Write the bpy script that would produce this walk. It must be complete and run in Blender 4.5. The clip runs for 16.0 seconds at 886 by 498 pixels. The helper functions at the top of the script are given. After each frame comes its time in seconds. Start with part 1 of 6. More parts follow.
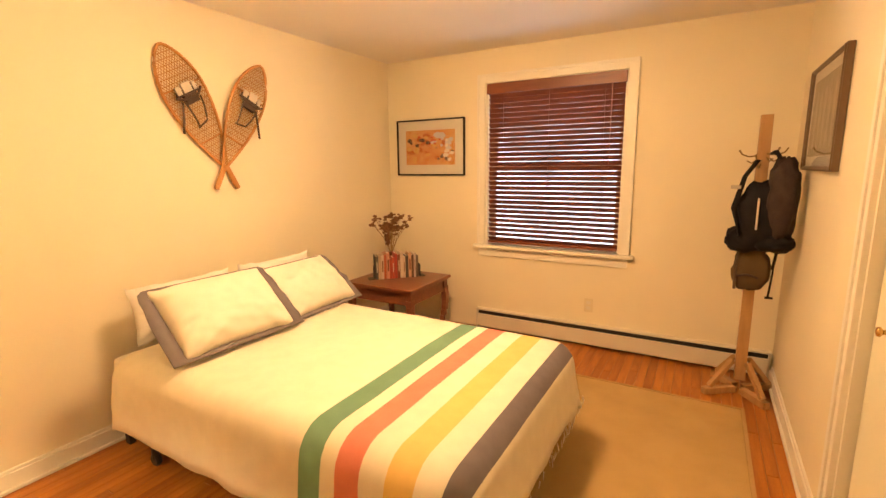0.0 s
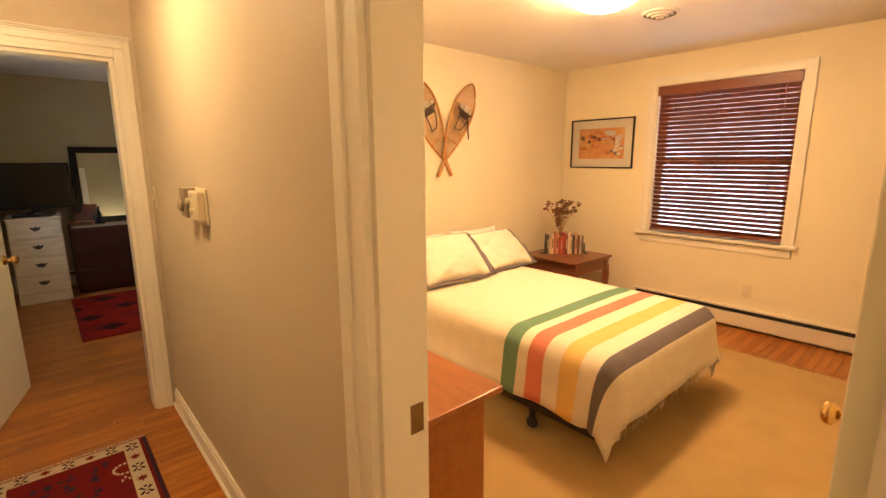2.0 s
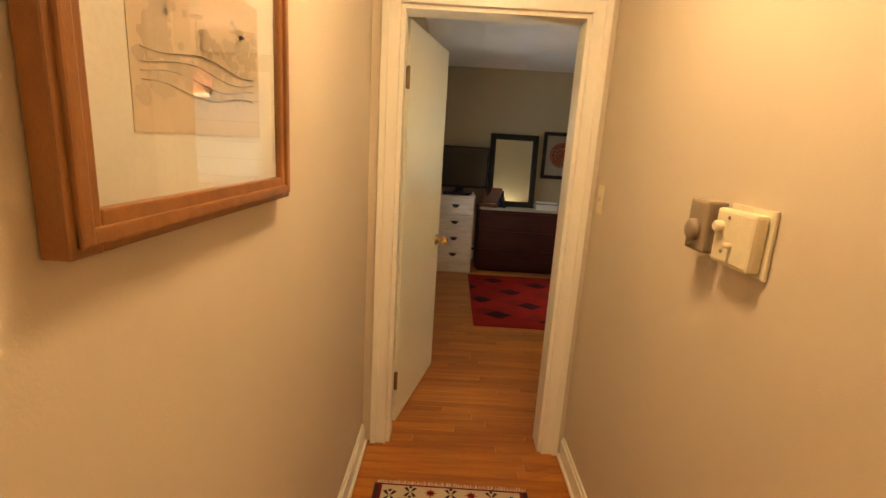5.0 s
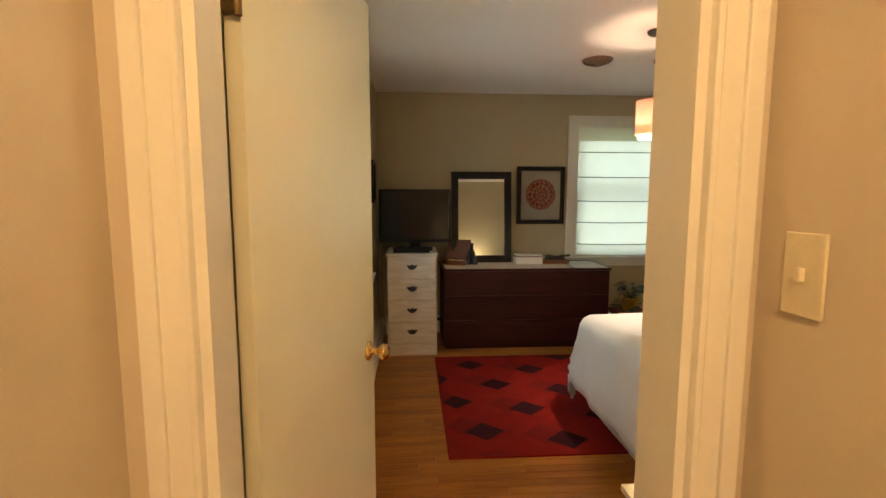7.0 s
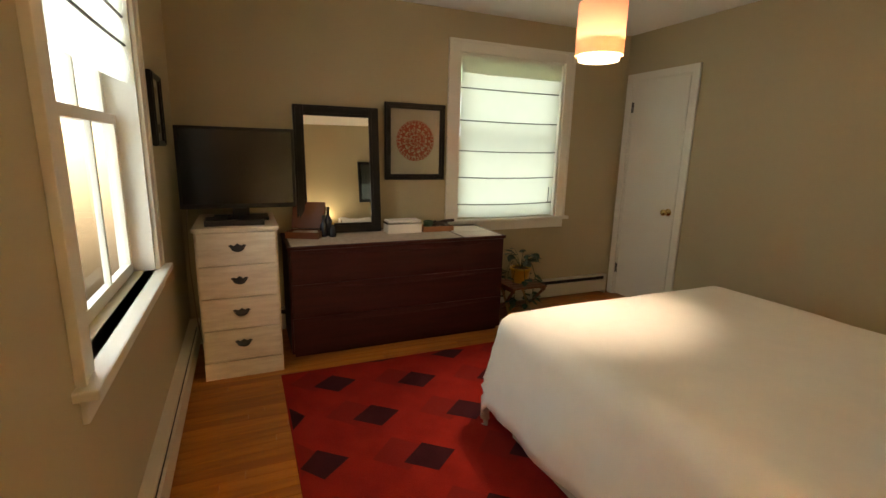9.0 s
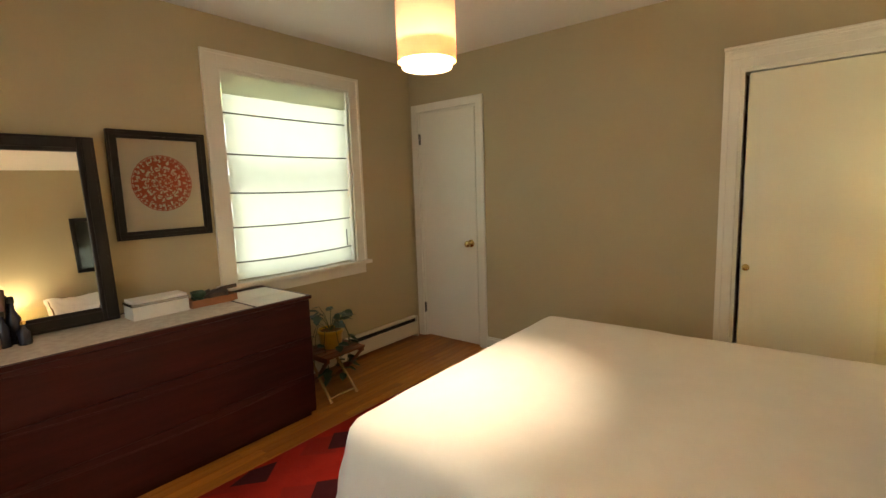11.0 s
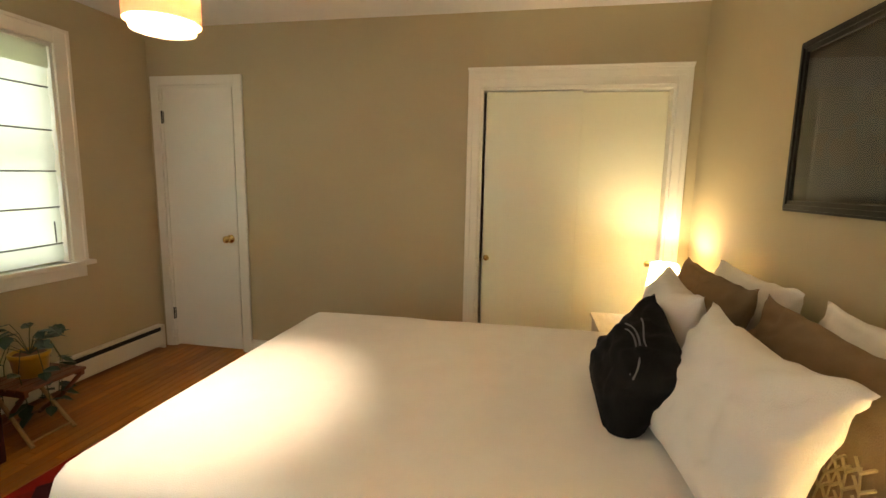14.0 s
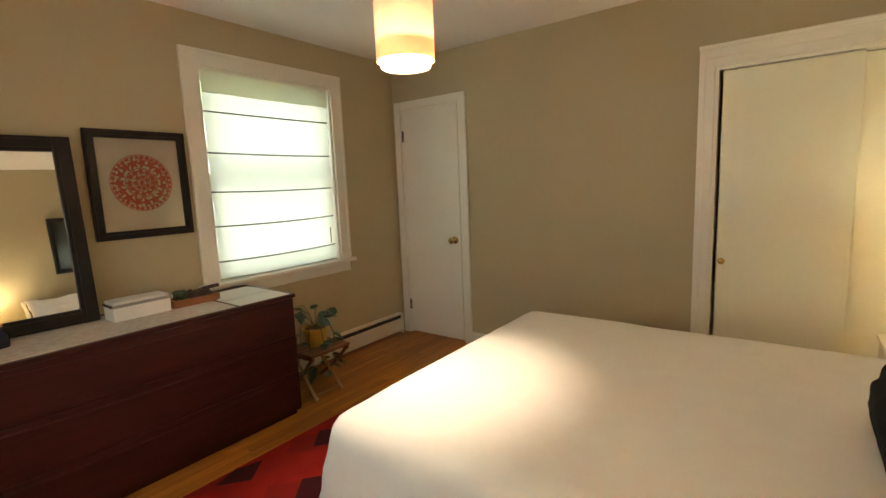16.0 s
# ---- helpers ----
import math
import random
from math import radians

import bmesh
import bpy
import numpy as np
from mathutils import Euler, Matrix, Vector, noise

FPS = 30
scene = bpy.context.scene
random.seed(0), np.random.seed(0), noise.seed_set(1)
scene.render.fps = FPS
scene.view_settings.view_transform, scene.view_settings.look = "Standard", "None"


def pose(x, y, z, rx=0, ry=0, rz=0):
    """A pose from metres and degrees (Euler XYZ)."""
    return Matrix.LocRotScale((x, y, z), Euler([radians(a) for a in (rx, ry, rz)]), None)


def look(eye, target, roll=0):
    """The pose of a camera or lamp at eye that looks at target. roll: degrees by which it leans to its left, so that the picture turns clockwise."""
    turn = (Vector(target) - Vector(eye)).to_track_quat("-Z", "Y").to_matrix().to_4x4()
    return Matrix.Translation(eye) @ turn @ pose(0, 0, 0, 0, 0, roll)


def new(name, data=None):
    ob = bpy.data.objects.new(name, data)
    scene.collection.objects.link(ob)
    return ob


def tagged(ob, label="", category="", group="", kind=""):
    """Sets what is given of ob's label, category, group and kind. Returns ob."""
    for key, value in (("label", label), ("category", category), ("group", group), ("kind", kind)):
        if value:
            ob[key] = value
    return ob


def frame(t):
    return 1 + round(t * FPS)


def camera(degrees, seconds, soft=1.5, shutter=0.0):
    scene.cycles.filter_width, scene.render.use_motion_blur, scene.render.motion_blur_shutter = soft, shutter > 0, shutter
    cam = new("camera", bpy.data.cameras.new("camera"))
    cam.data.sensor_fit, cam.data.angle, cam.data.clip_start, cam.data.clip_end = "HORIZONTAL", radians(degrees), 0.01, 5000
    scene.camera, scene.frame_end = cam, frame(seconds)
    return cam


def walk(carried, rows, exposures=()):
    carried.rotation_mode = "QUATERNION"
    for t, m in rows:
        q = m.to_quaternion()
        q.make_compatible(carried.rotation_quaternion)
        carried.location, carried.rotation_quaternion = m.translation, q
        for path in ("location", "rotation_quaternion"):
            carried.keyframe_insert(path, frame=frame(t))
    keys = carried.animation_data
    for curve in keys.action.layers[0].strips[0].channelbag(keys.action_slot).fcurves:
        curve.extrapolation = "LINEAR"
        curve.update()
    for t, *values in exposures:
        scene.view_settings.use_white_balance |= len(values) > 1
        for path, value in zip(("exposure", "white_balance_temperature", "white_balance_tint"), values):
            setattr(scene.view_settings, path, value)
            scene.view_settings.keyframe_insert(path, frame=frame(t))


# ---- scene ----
cam = camera(87.5, 16.0)
PATH = [
    (0, (0.018, 0.14, 1.474), (-0.957, 1.851, 1.124), -0.6),
    (0.5, (0.161, -0.032, 1.494), (-0.867, 1.66, 1.21), -1.3),
    (1, (0.245, -0.296, 1.486), (-0.834, 1.367, 1.221), -0.9),
    (1.5, (0.324, -0.533, 1.486), (-0.908, 1.014, 1.183), -0.2),
    (2, (0.453, -0.676, 1.492), (-1.03, 0.61, 1.113), -0.3),
    (2.5, (0.509, -0.792, 1.492), (-1.227, 0.095, 1.045), -1.5),
    (3, (0.482, -0.83, 1.496), (-1.398, -0.358, 1.003), -2.5),
    (3.5, (0.322, -0.856, 1.492), (-1.593, -0.621, 0.965), -1.6),
    (4, (0.074, -0.868, 1.467), (-1.852, -0.762, 0.936), 0.5),
    (4.5, (-0.264, -0.845, 1.468), (-2.198, -0.809, 0.959), 2.2),
    (5, (-0.607, -0.822, 1.471), (-2.56, -0.84, 1.036), 3.5),
    (5.2, (-0.741, -0.815, 1.481), (-2.701, -0.821, 1.085), 3.7),
    (7.3, (-2.146, -0.737, 1.393), (-4.128, -0.584, 1.172), -0.7),
    (7.5, (-2.264, -0.732, 1.394), (-4.239, -0.542, 1.145), -0.9),
    (8, (-2.541, -0.71, 1.38), (-4.486, -0.379, 1.057), -0.5),
    (8.2, (-2.659, -0.708, 1.368), (-4.585, -0.301, 1.018), -0.1),
    (10.3, (-3.674, -0.617, 1.392), (-5.147, 0.696, 1.066), 1.2),
    (10.5, (-3.708, -0.564, 1.36), (-5.136, 0.807, 1.071), 0.6),
    (11, (-3.799, -0.519, 1.356), (-5.037, 1.03, 1.099), -1.9),
    (11.5, (-3.795, -0.481, 1.356), (-4.82, 1.217, 1.098), -3.9),
    (12, (-3.804, -0.468, 1.346), (-4.582, 1.355, 1.076), -4.1),
    (12.5, (-3.794, -0.454, 1.347), (-4.341, 1.448, 1.054), -2.7),
    (13, (-3.812, -0.467, 1.343), (-4.216, 1.469, 1.044), -0.7),
    (13.5, (-3.789, -0.469, 1.347), (-4.141, 1.478, 1.054), 0.8),
    (14, (-3.788, -0.481, 1.349), (-4.157, 1.464, 1.065), 1.1),
    (14.5, (-3.785, -0.483, 1.356), (-4.309, 1.426, 1.074), 0.2),
    (15, (-3.781, -0.484, 1.377), (-4.519, 1.351, 1.083), -1.2),
    (15.5, (-3.762, -0.483, 1.367), (-4.736, 1.241, 1.089), -2.0),
    (16, (-3.767, -0.523, 1.363), (-4.959, 1.058, 1.088), -2.3),
]
EXPOSURES = [(0.0, 1.6, 6350, 10), (5.0, 1.66, 6350, 10), (7.5, 1.80, 6900, 10), (8.0, 1.80, 7100, 11), (10.5, 2.17, 7500, 12), (13.0, 2.40, 7700, 12), (16.0, 2.30, 7200, 12)]
walk(cam, [(t, look(eye, target, roll)) for t, eye, target, roll in PATH], EXPOSURES)


# ---- world and exposure ----
world = bpy.data.worlds.new("sky")
scene.world = world
world.use_nodes = True
wn = world.node_tree.nodes
sky = wn.new("ShaderNodeTexSky")
sky.sky_type, sky.sun_disc = "NISHITA", False
sky.sun_elevation, sky.sun_rotation = radians(40), radians(250)
world.node_tree.links.new(sky.outputs[0], wn["Background"].inputs[0])
wn["Background"].inputs[1].default_value = 0.10

WARM = (1.0, 0.60, 0.26)
SOFT = (1.0, 0.72, 0.42)


def lamp(name, kind, loc, power, color, size=0.05, aim=None):
    data = bpy.data.lights.new(name, kind)
    data.energy, data.color = power, color
    if kind == "POINT":
        data.shadow_soft_size = size
    if kind == "AREA":
        data.shape, data.size = "DISK", size
    ob = new(name, data)
    ob.matrix_world = look(loc, aim) if aim else Matrix.Translation(loc)
    return ob


# ---- materials ----
def mat(name, color, rough=0.6, color2=None, scale=6.0, fine=120.0, bump=0.1, metal=0.0, amount=0.5, stretch=(1, 1, 1), spec=0.5, rand=0.0, fine_amount=0.25):
    """Paint, cloth or wood: two tones mixed at two scales, with a fine relief."""
    m = bpy.data.materials.new(name)
    m.use_nodes = True
    n, l = m.node_tree.nodes, m.node_tree.links
    b = n["Principled BSDF"]
    b.inputs["Roughness"].default_value = rough
    b.inputs["Metallic"].default_value = metal
    b.inputs["Specular IOR Level"].default_value = spec
    color2 = color2 or tuple(c * 0.86 for c in color)
    tc = n.new("ShaderNodeTexCoord")
    mp = n.new("ShaderNodeMapping")
    mp.inputs["Scale"].default_value = stretch
    l.new(tc.outputs["Object"], mp.inputs["Vector"])
    big = n.new("ShaderNodeTexNoise")
    big.inputs["Scale"].default_value, big.inputs["Detail"].default_value = scale, 4
    small = n.new("ShaderNodeTexNoise")
    small.inputs["Scale"].default_value, small.inputs["Detail"].default_value = fine, 3
    l.new(mp.outputs[0], big.inputs["Vector"])
    l.new(mp.outputs[0], small.inputs["Vector"])
    ramp = n.new("ShaderNodeMapRange")
    ramp.inputs[1].default_value, ramp.inputs[2].default_value = 0.35, 0.65
    ramp.inputs[3].default_value, ramp.inputs[4].default_value = 0.0, amount
    l.new(big.outputs["Fac"], ramp.inputs[0])
    ramp2 = n.new("ShaderNodeMapRange")
    ramp2.inputs[1].default_value, ramp2.inputs[2].default_value = 0.35, 0.65
    ramp2.inputs[3].default_value, ramp2.inputs[4].default_value = 0.0, fine_amount
    l.new(small.outputs["Fac"], ramp2.inputs[0])
    add = n.new("ShaderNodeMath")
    add.operation = "ADD"
    add.use_clamp = True
    l.new(ramp.outputs[0], add.inputs[0])
    l.new(ramp2.outputs[0], add.inputs[1])
    fac = add
    if rand:
        info = n.new("ShaderNodeObjectInfo")
        mul = n.new("ShaderNodeMath")
        mul.operation, mul.use_clamp = "MULTIPLY_ADD", True
        mul.inputs[1].default_value = rand
        l.new(info.outputs["Random"], mul.inputs[0])
        l.new(add.outputs[0], mul.inputs[2])
        fac = mul
    mix = n.new("ShaderNodeMix")
    mix.data_type = "RGBA"
    mix.inputs[6].default_value, mix.inputs[7].default_value = (*color, 1), (*color2, 1)
    l.new(fac.outputs[0], mix.inputs[0])
    l.new(mix.outputs[2], b.inputs["Base Color"])
    bp = n.new("ShaderNodeBump")
    bp.inputs["Strength"].default_value, bp.inputs["Distance"].default_value = bump, 0.01
    l.new(small.outputs["Fac"], bp.inputs["Height"])
    l.new(bp.outputs[0], b.inputs["Normal"])
    return m


def glow(name, color, power):
    m = bpy.data.materials.new(name)
    m.use_nodes = True
    n, l = m.node_tree.nodes, m.node_tree.links
    n.remove(n["Principled BSDF"])
    e = n.new("ShaderNodeEmission")
    e.inputs[0].default_value, e.inputs[1].default_value = (*color, 1), power
    l.new(e.outputs[0], n["Material Output"].inputs[0])
    return m


def sheer(name, color, through_color, share=0.5, rough=0.9, lit=0.0):
    """Lamp shade or blind cloth that lets light through."""
    m = mat(name, color, rough, bump=0.15, fine=300)
    n, l = m.node_tree.nodes, m.node_tree.links
    t = n.new("ShaderNodeBsdfTranslucent")
    t.inputs[0].default_value = (*through_color, 1)
    mx = n.new("ShaderNodeMixShader")
    mx.inputs[0].default_value = share
    l.new(n["Principled BSDF"].outputs[0], mx.inputs[1])
    l.new(t.outputs[0], mx.inputs[2])
    l.new(mx.outputs[0], n["Material Output"].inputs[0])
    return m


def pane_glass(name="glass", ior=1.5):
    m = bpy.data.materials.new(name)
    m.use_nodes = True
    n, l = m.node_tree.nodes, m.node_tree.links
    n.remove(n["Principled BSDF"])
    t, g = n.new("ShaderNodeBsdfTransparent"), n.new("ShaderNodeBsdfGlossy")
    g.inputs["Roughness"].default_value = 0.02
    f = n.new("ShaderNodeFresnel")
    f.inputs[0].default_value = ior
    mx = n.new("ShaderNodeMixShader")
    l.new(f.outputs[0], mx.inputs[0])
    l.new(t.outputs[0], mx.inputs[1])
    l.new(g.outputs[0], mx.inputs[2])
    l.new(mx.outputs[0], n["Material Output"].inputs[0])
    return m


M_CREAM = mat("cream wall paint", (0.80, 0.73, 0.55), 0.55, (0.76, 0.69, 0.51), 2.0, 220, 0.06)
M_HALL = mat("beige wall paint", (0.60, 0.52, 0.40), 0.6, (0.57, 0.49, 0.37), 2.0, 220, 0.06)
M_TAUPE = mat("taupe wall paint", (0.47, 0.392, 0.240), 0.6, (0.44, 0.366, 0.222), 2.0, 220, 0.06)
M_CEIL = mat("ceiling paint", (0.84, 0.81, 0.76), 0.8, (0.80, 0.77, 0.72), 2.0, 160, 0.08)
M_TRIM = mat("white trim paint", (0.80, 0.77, 0.68), 0.35, (0.76, 0.73, 0.63), 3.0, 90, 0.05)
M_DOOR = mat("door paint", (0.80, 0.78, 0.61), 0.3, (0.77, 0.75, 0.57), 2.0, 60, 0.04)
M_HEAT = mat("heater enamel", (0.72, 0.67, 0.54), 0.35, (0.68, 0.62, 0.5), 4.0, 90, 0.03)
M_BLACK = mat("black slot", (0.012, 0.011, 0.010), 0.7)
M_OAK = mat("oak floor", (0.53, 0.205, 0.028), 0.30, (0.29, 0.090, 0.013), 3.0, 60, 0.08, stretch=(9, 0.7, 3), amount=0.6, rand=0.6, spec=0.35)
M_SUB = mat("joint", (0.20, 0.08, 0.026), 0.8)
M_BRASS = mat("brass", (0.75, 0.52, 0.2), 0.22, (0.6, 0.4, 0.15), 20, 200, 0.03, metal=1.0)
M_DKBRASS = mat("aged brass", (0.30, 0.20, 0.09), 0.35, (0.18, 0.12, 0.06), 20, 200, 0.05, metal=1.0)
M_IRON = mat("dark iron", (0.05, 0.045, 0.04), 0.45, metal=0.6)
M_PINE = mat("stained pine dresser", (0.40, 0.15, 0.045), 0.32, (0.26, 0.09, 0.028), 4.0, 50, 0.06, stretch=(1, 8, 8))
M_CHERRY = mat("cherry wood", (0.24, 0.085, 0.04), 0.32, (0.13, 0.042, 0.02), 4.0, 50, 0.06, stretch=(1.2, 8, 8))
M_MAHOG = mat("mahogany veneer", (0.055, 0.011, 0.008), 0.5, (0.022, 0.005, 0.004), 3.0, 60, 0.06, stretch=(6, 1, 9), spec=0.22)
M_WHITEWASH = mat("whitewashed wood", (0.74, 0.66, 0.53), 0.5, (0.58, 0.49, 0.37), 5.0, 60, 0.1, stretch=(6, 1.2, 9), amount=0.7)
M_RAW = mat("plain pine post", (0.50, 0.30, 0.13), 0.5, (0.36, 0.20, 0.08), 5.0, 60, 0.1, stretch=(8, 8, 1))
M_BLANKET = mat("cream wool blanket", (0.80, 0.74, 0.60), 0.95, (0.72, 0.66, 0.52), 14.0, 400, 0.35, spec=0.1)
M_GREEN = mat("green wool", (0.17, 0.30, 0.20), 0.95, (0.14, 0.25, 0.165), 14, 400, 0.35, spec=0.1)
M_RED = mat("coral wool", (0.70, 0.245, 0.17), 0.95, (0.62, 0.20, 0.14), 14, 400, 0.35, spec=0.1)
M_YELLOW = mat("yellow wool", (0.76, 0.54, 0.19), 0.95, (0.69, 0.47, 0.155), 14, 400, 0.35, spec=0.1)
M_GREY = mat("grey wool", (0.20, 0.175, 0.19), 0.95, (0.16, 0.14, 0.15), 14, 400, 0.35, spec=0.1)
M_LINEN = mat("white cotton", (0.80, 0.77, 0.71), 0.9, (0.75, 0.72, 0.66), 10, 350, 0.25, spec=0.15)
M_SHAM = mat("cream pillow cotton", (0.80, 0.75, 0.64), 0.9, (0.74, 0.69, 0.58), 10, 350, 0.25, spec=0.15)
M_BAND = mat("grey pillow border", (0.20, 0.175, 0.175), 0.9, (0.16, 0.14, 0.14), 14, 350, 0.25, spec=0.1)
M_BROWN = mat("brown pillow cotton", (0.24, 0.165, 0.095), 0.9, (0.17, 0.115, 0.065), 10, 350, 0.25, spec=0.1)
M_BLACKFUR = mat("black plush", (0.008, 0.007, 0.007), 0.85, (0.016, 0.015, 0.015), 20, 300, 0.5, spec=0.15)
M_SKIRT = mat("beige box cover", (0.55, 0.47, 0.38), 0.9, (0.47, 0.40, 0.32), 8, 300, 0.2)
M_JUTE = mat("tan woven rug", (0.50, 0.34, 0.14), 0.95, (0.42, 0.28, 0.11), 5, 260, 0.5, spec=0.1)
M_RUGRED = mat("red wool rug", (0.29, 0.016, 0.010), 0.95, (0.19, 0.010, 0.007), 7, 260, 0.5, spec=0.1)
M_RUGRED2 = mat("dull red wool", (0.20, 0.014, 0.010), 0.95, (0.2, 0.012, 0.009), 7, 260, 0.5, spec=0.1)
M_RUGDARK = mat("dark maroon wool", (0.055, 0.010, 0.012), 0.95, (0.03, 0.006, 0.008), 9, 260, 0.5, spec=0.1)
M_CARPET = mat("crimson pile", (0.18, 0.012, 0.012), 0.95, (0.12, 0.010, 0.014), 9, 300, 0.5, spec=0.1)
M_CARPETD = mat("navy pile", (0.025, 0.02, 0.035), 0.95, (0.05, 0.02, 0.03), 12, 300, 0.5, spec=0.1)
M_CARPETW = mat("ivory pile", (0.58, 0.48, 0.34), 0.95, (0.48, 0.38, 0.26), 12, 300, 0.5, spec=0.1)
M_FRINGE = mat("cotton fringe", (0.66, 0.60, 0.5), 0.95)
M_BLINDWOOD = mat("walnut blind slat", (0.22, 0.062, 0.026), 0.38, (0.15, 0.040, 0.017), 5, 60, 0.05, stretch=(1, 8, 8))
M_CORD = mat("brown cord", (0.12, 0.05, 0.03), 0.9)
M_SNOW = mat("bent ash wood", (0.50, 0.25, 0.075), 0.4, (0.38, 0.17, 0.045), 8, 80, 0.08)
M_HIDE = mat("rawhide", (0.55, 0.32, 0.12), 0.5, (0.42, 0.22, 0.08), 14, 120, 0.1)
M_LEATHER = mat("dark leather", (0.035, 0.018, 0.012), 0.5, (0.06, 0.03, 0.02), 15, 200, 0.2)
M_FELT = mat("pale felt", (0.55, 0.50, 0.42), 0.9)
M_PACK = mat("black nylon", (0.008, 0.007, 0.008), 0.7, (0.016, 0.014, 0.014), 12, 200, 0.3, spec=0.2)
M_PACK2 = mat("taupe nylon", (0.06, 0.042, 0.036), 0.75, (0.03, 0.022, 0.019), 12, 200, 0.3, spec=0.2)
M_OLIVE = mat("olive canvas", (0.09, 0.055, 0.02), 0.9, (0.08, 0.05, 0.02), 12, 200, 0.3)
M_FRAMEBLK = mat("black wood frame", (0.010, 0.0075, 0.007), 0.4, spec=0.25)
M_FRAMEOAK = mat("oak picture frame", (0.30, 0.125, 0.032), 0.38, (0.17, 0.065, 0.017), 6, 90, 0.12, stretch=(6, 6, 2))
M_FRAMEGREY = mat("grey wood frame", (0.16, 0.10, 0.06), 0.4)
M_PAPER = mat("mat board", (0.74, 0.69, 0.58), 0.9)
M_PAPERW = mat("white paper", (0.78, 0.75, 0.68), 0.9)
M_INK = mat("grey ink", (0.27, 0.22, 0.16), 0.9, (0.45, 0.37, 0.26), 26, 90, 0.0, amount=1.0)
M_REDINK = mat("red ink", (0.55, 0.10, 0.06), 0.9)
M_SCREEN = mat("black screen", (0.004, 0.004, 0.005), 0.16, spec=0.3)
M_CREAMPLASTIC = mat("cream plastic", (0.74, 0.66, 0.46), 0.4)
M_GREYPLASTIC = mat("taupe plastic", (0.30, 0.23, 0.15), 0.45)
M_TERRA = mat("yellow glazed pot", (0.62, 0.36, 0.03), 0.3, (0.5, 0.27, 0.02), 8, 90, 0.05)
M_LEAF = mat("dark leaves", (0.028, 0.070, 0.030), 0.45, (0.02, 0.05, 0.02), 15, 90, 0.1)
M_STEM = mat("stems", (0.08, 0.09, 0.03), 0.7)
M_BAMBOO = mat("bamboo", (0.42, 0.27, 0.11), 0.4, (0.3, 0.17, 0.06), 10, 90, 0.1)
M_DRIED = mat("dried petals", (0.22, 0.10, 0.04), 0.9, (0.13, 0.06, 0.025), 20, 120, 0.2)
M_STEMDRY = mat("dried stems", (0.32, 0.20, 0.08), 0.9)
M_RUNNER = mat("woven cream runner", (0.60, 0.54, 0.45), 0.9, (0.48, 0.40, 0.32), 30, 260, 0.3, amount=0.8)
M_BROWNWARE = mat("brown leather box", (0.20, 0.065, 0.025), 0.45)
M_BLUEGLASS = mat("dark blue bottle", (0.02, 0.02, 0.035), 0.2)
M_CERAMIC = mat("lamp ceramic", (0.70, 0.66, 0.58), 0.3)
M_MIRROR = mat("mirror silver", (0.93, 0.94, 0.92), 0.0, (0.93, 0.94, 0.92), bump=0.0, metal=1.0)
M_GLASS = pane_glass()
M_PICGLASS = pane_glass("picture glass", 1.9)
M_SHADE = sheer("cream roman cloth", (0.78, 0.75, 0.62), (0.86, 0.88, 0.78), 0.6)
M_DRUM = sheer("linen lamp drum", (0.70, 0.42, 0.29), (0.90, 0.40, 0.30), 0.080)
M_LAMPSHADE = sheer("white lamp shade", (0.85, 0.78, 0.6), (1.0, 0.85, 0.6), 0.55)
M_DIFFUSER = glow("lit diffuser", (1.0, 0.86, 0.66), 2.2)
M_DOME = glow("lit glass dome", (1.0, 0.59, 0.275), 55.0)
M_HALLDOME = glow("lit hall dome", (1.0, 0.65, 0.315), 39.0)
M_BULB = glow("lit bulb", (1.0, 0.75, 0.45), 6.0)
M_VENT2 = mat("bronze vent enamel", (0.16, 0.10, 0.06), 0.45)
M_VENT = mat("vent enamel", (0.60, 0.56, 0.5), 0.4)


# ---- building helpers ----
WORLD_OF = {}


def thing(name, loc, label, category, group="", kind=""):
    ob = new(name)
    ob.matrix_world = Matrix.Translation(loc)
    WORLD_OF[ob] = ob.matrix_world.copy()
    return tagged(ob, label, category, group, kind)


def mesh_of(name, bm, materials, smooth=False):
    me = bpy.data.meshes.new(name)
    bm.normal_update()
    bm.to_mesh(me)
    bm.free()
    for m in materials if isinstance(materials, (list, tuple)) else [materials]:
        me.materials.append(m)
    if smooth:
        me.polygons.foreach_set("use_smooth", [True] * len(me.polygons))
    return me


def part(name, bm, material, parent, label="", smooth=False):
    """One mesh, given in world places, as a part of a thing or of a part."""
    w = WORLD_OF[parent]
    bmesh.ops.transform(bm, matrix=w.inverted(), verts=bm.verts)
    ob = new(name, mesh_of(name, bm, material, smooth))
    ob.parent = parent
    WORLD_OF[ob] = w
    if label:
        ob["label"] = label
    return ob


def solo(name, bm, material, loc, label, category, group="", kind="", smooth=False):
    """A thing that is one single mesh, given in world places."""
    bmesh.ops.translate(bm, vec=-Vector(loc), verts=bm.verts)
    ob = new(name, mesh_of(name, bm, material, smooth))
    ob.matrix_world = Matrix.Translation(loc)
    WORLD_OF[ob] = ob.matrix_world.copy()
    return tagged(ob, label, category, group, kind)


def structure(name, bm, material, label, category):
    return solo(name, bm, material, (0, 0, 0), label, category, kind="structure")


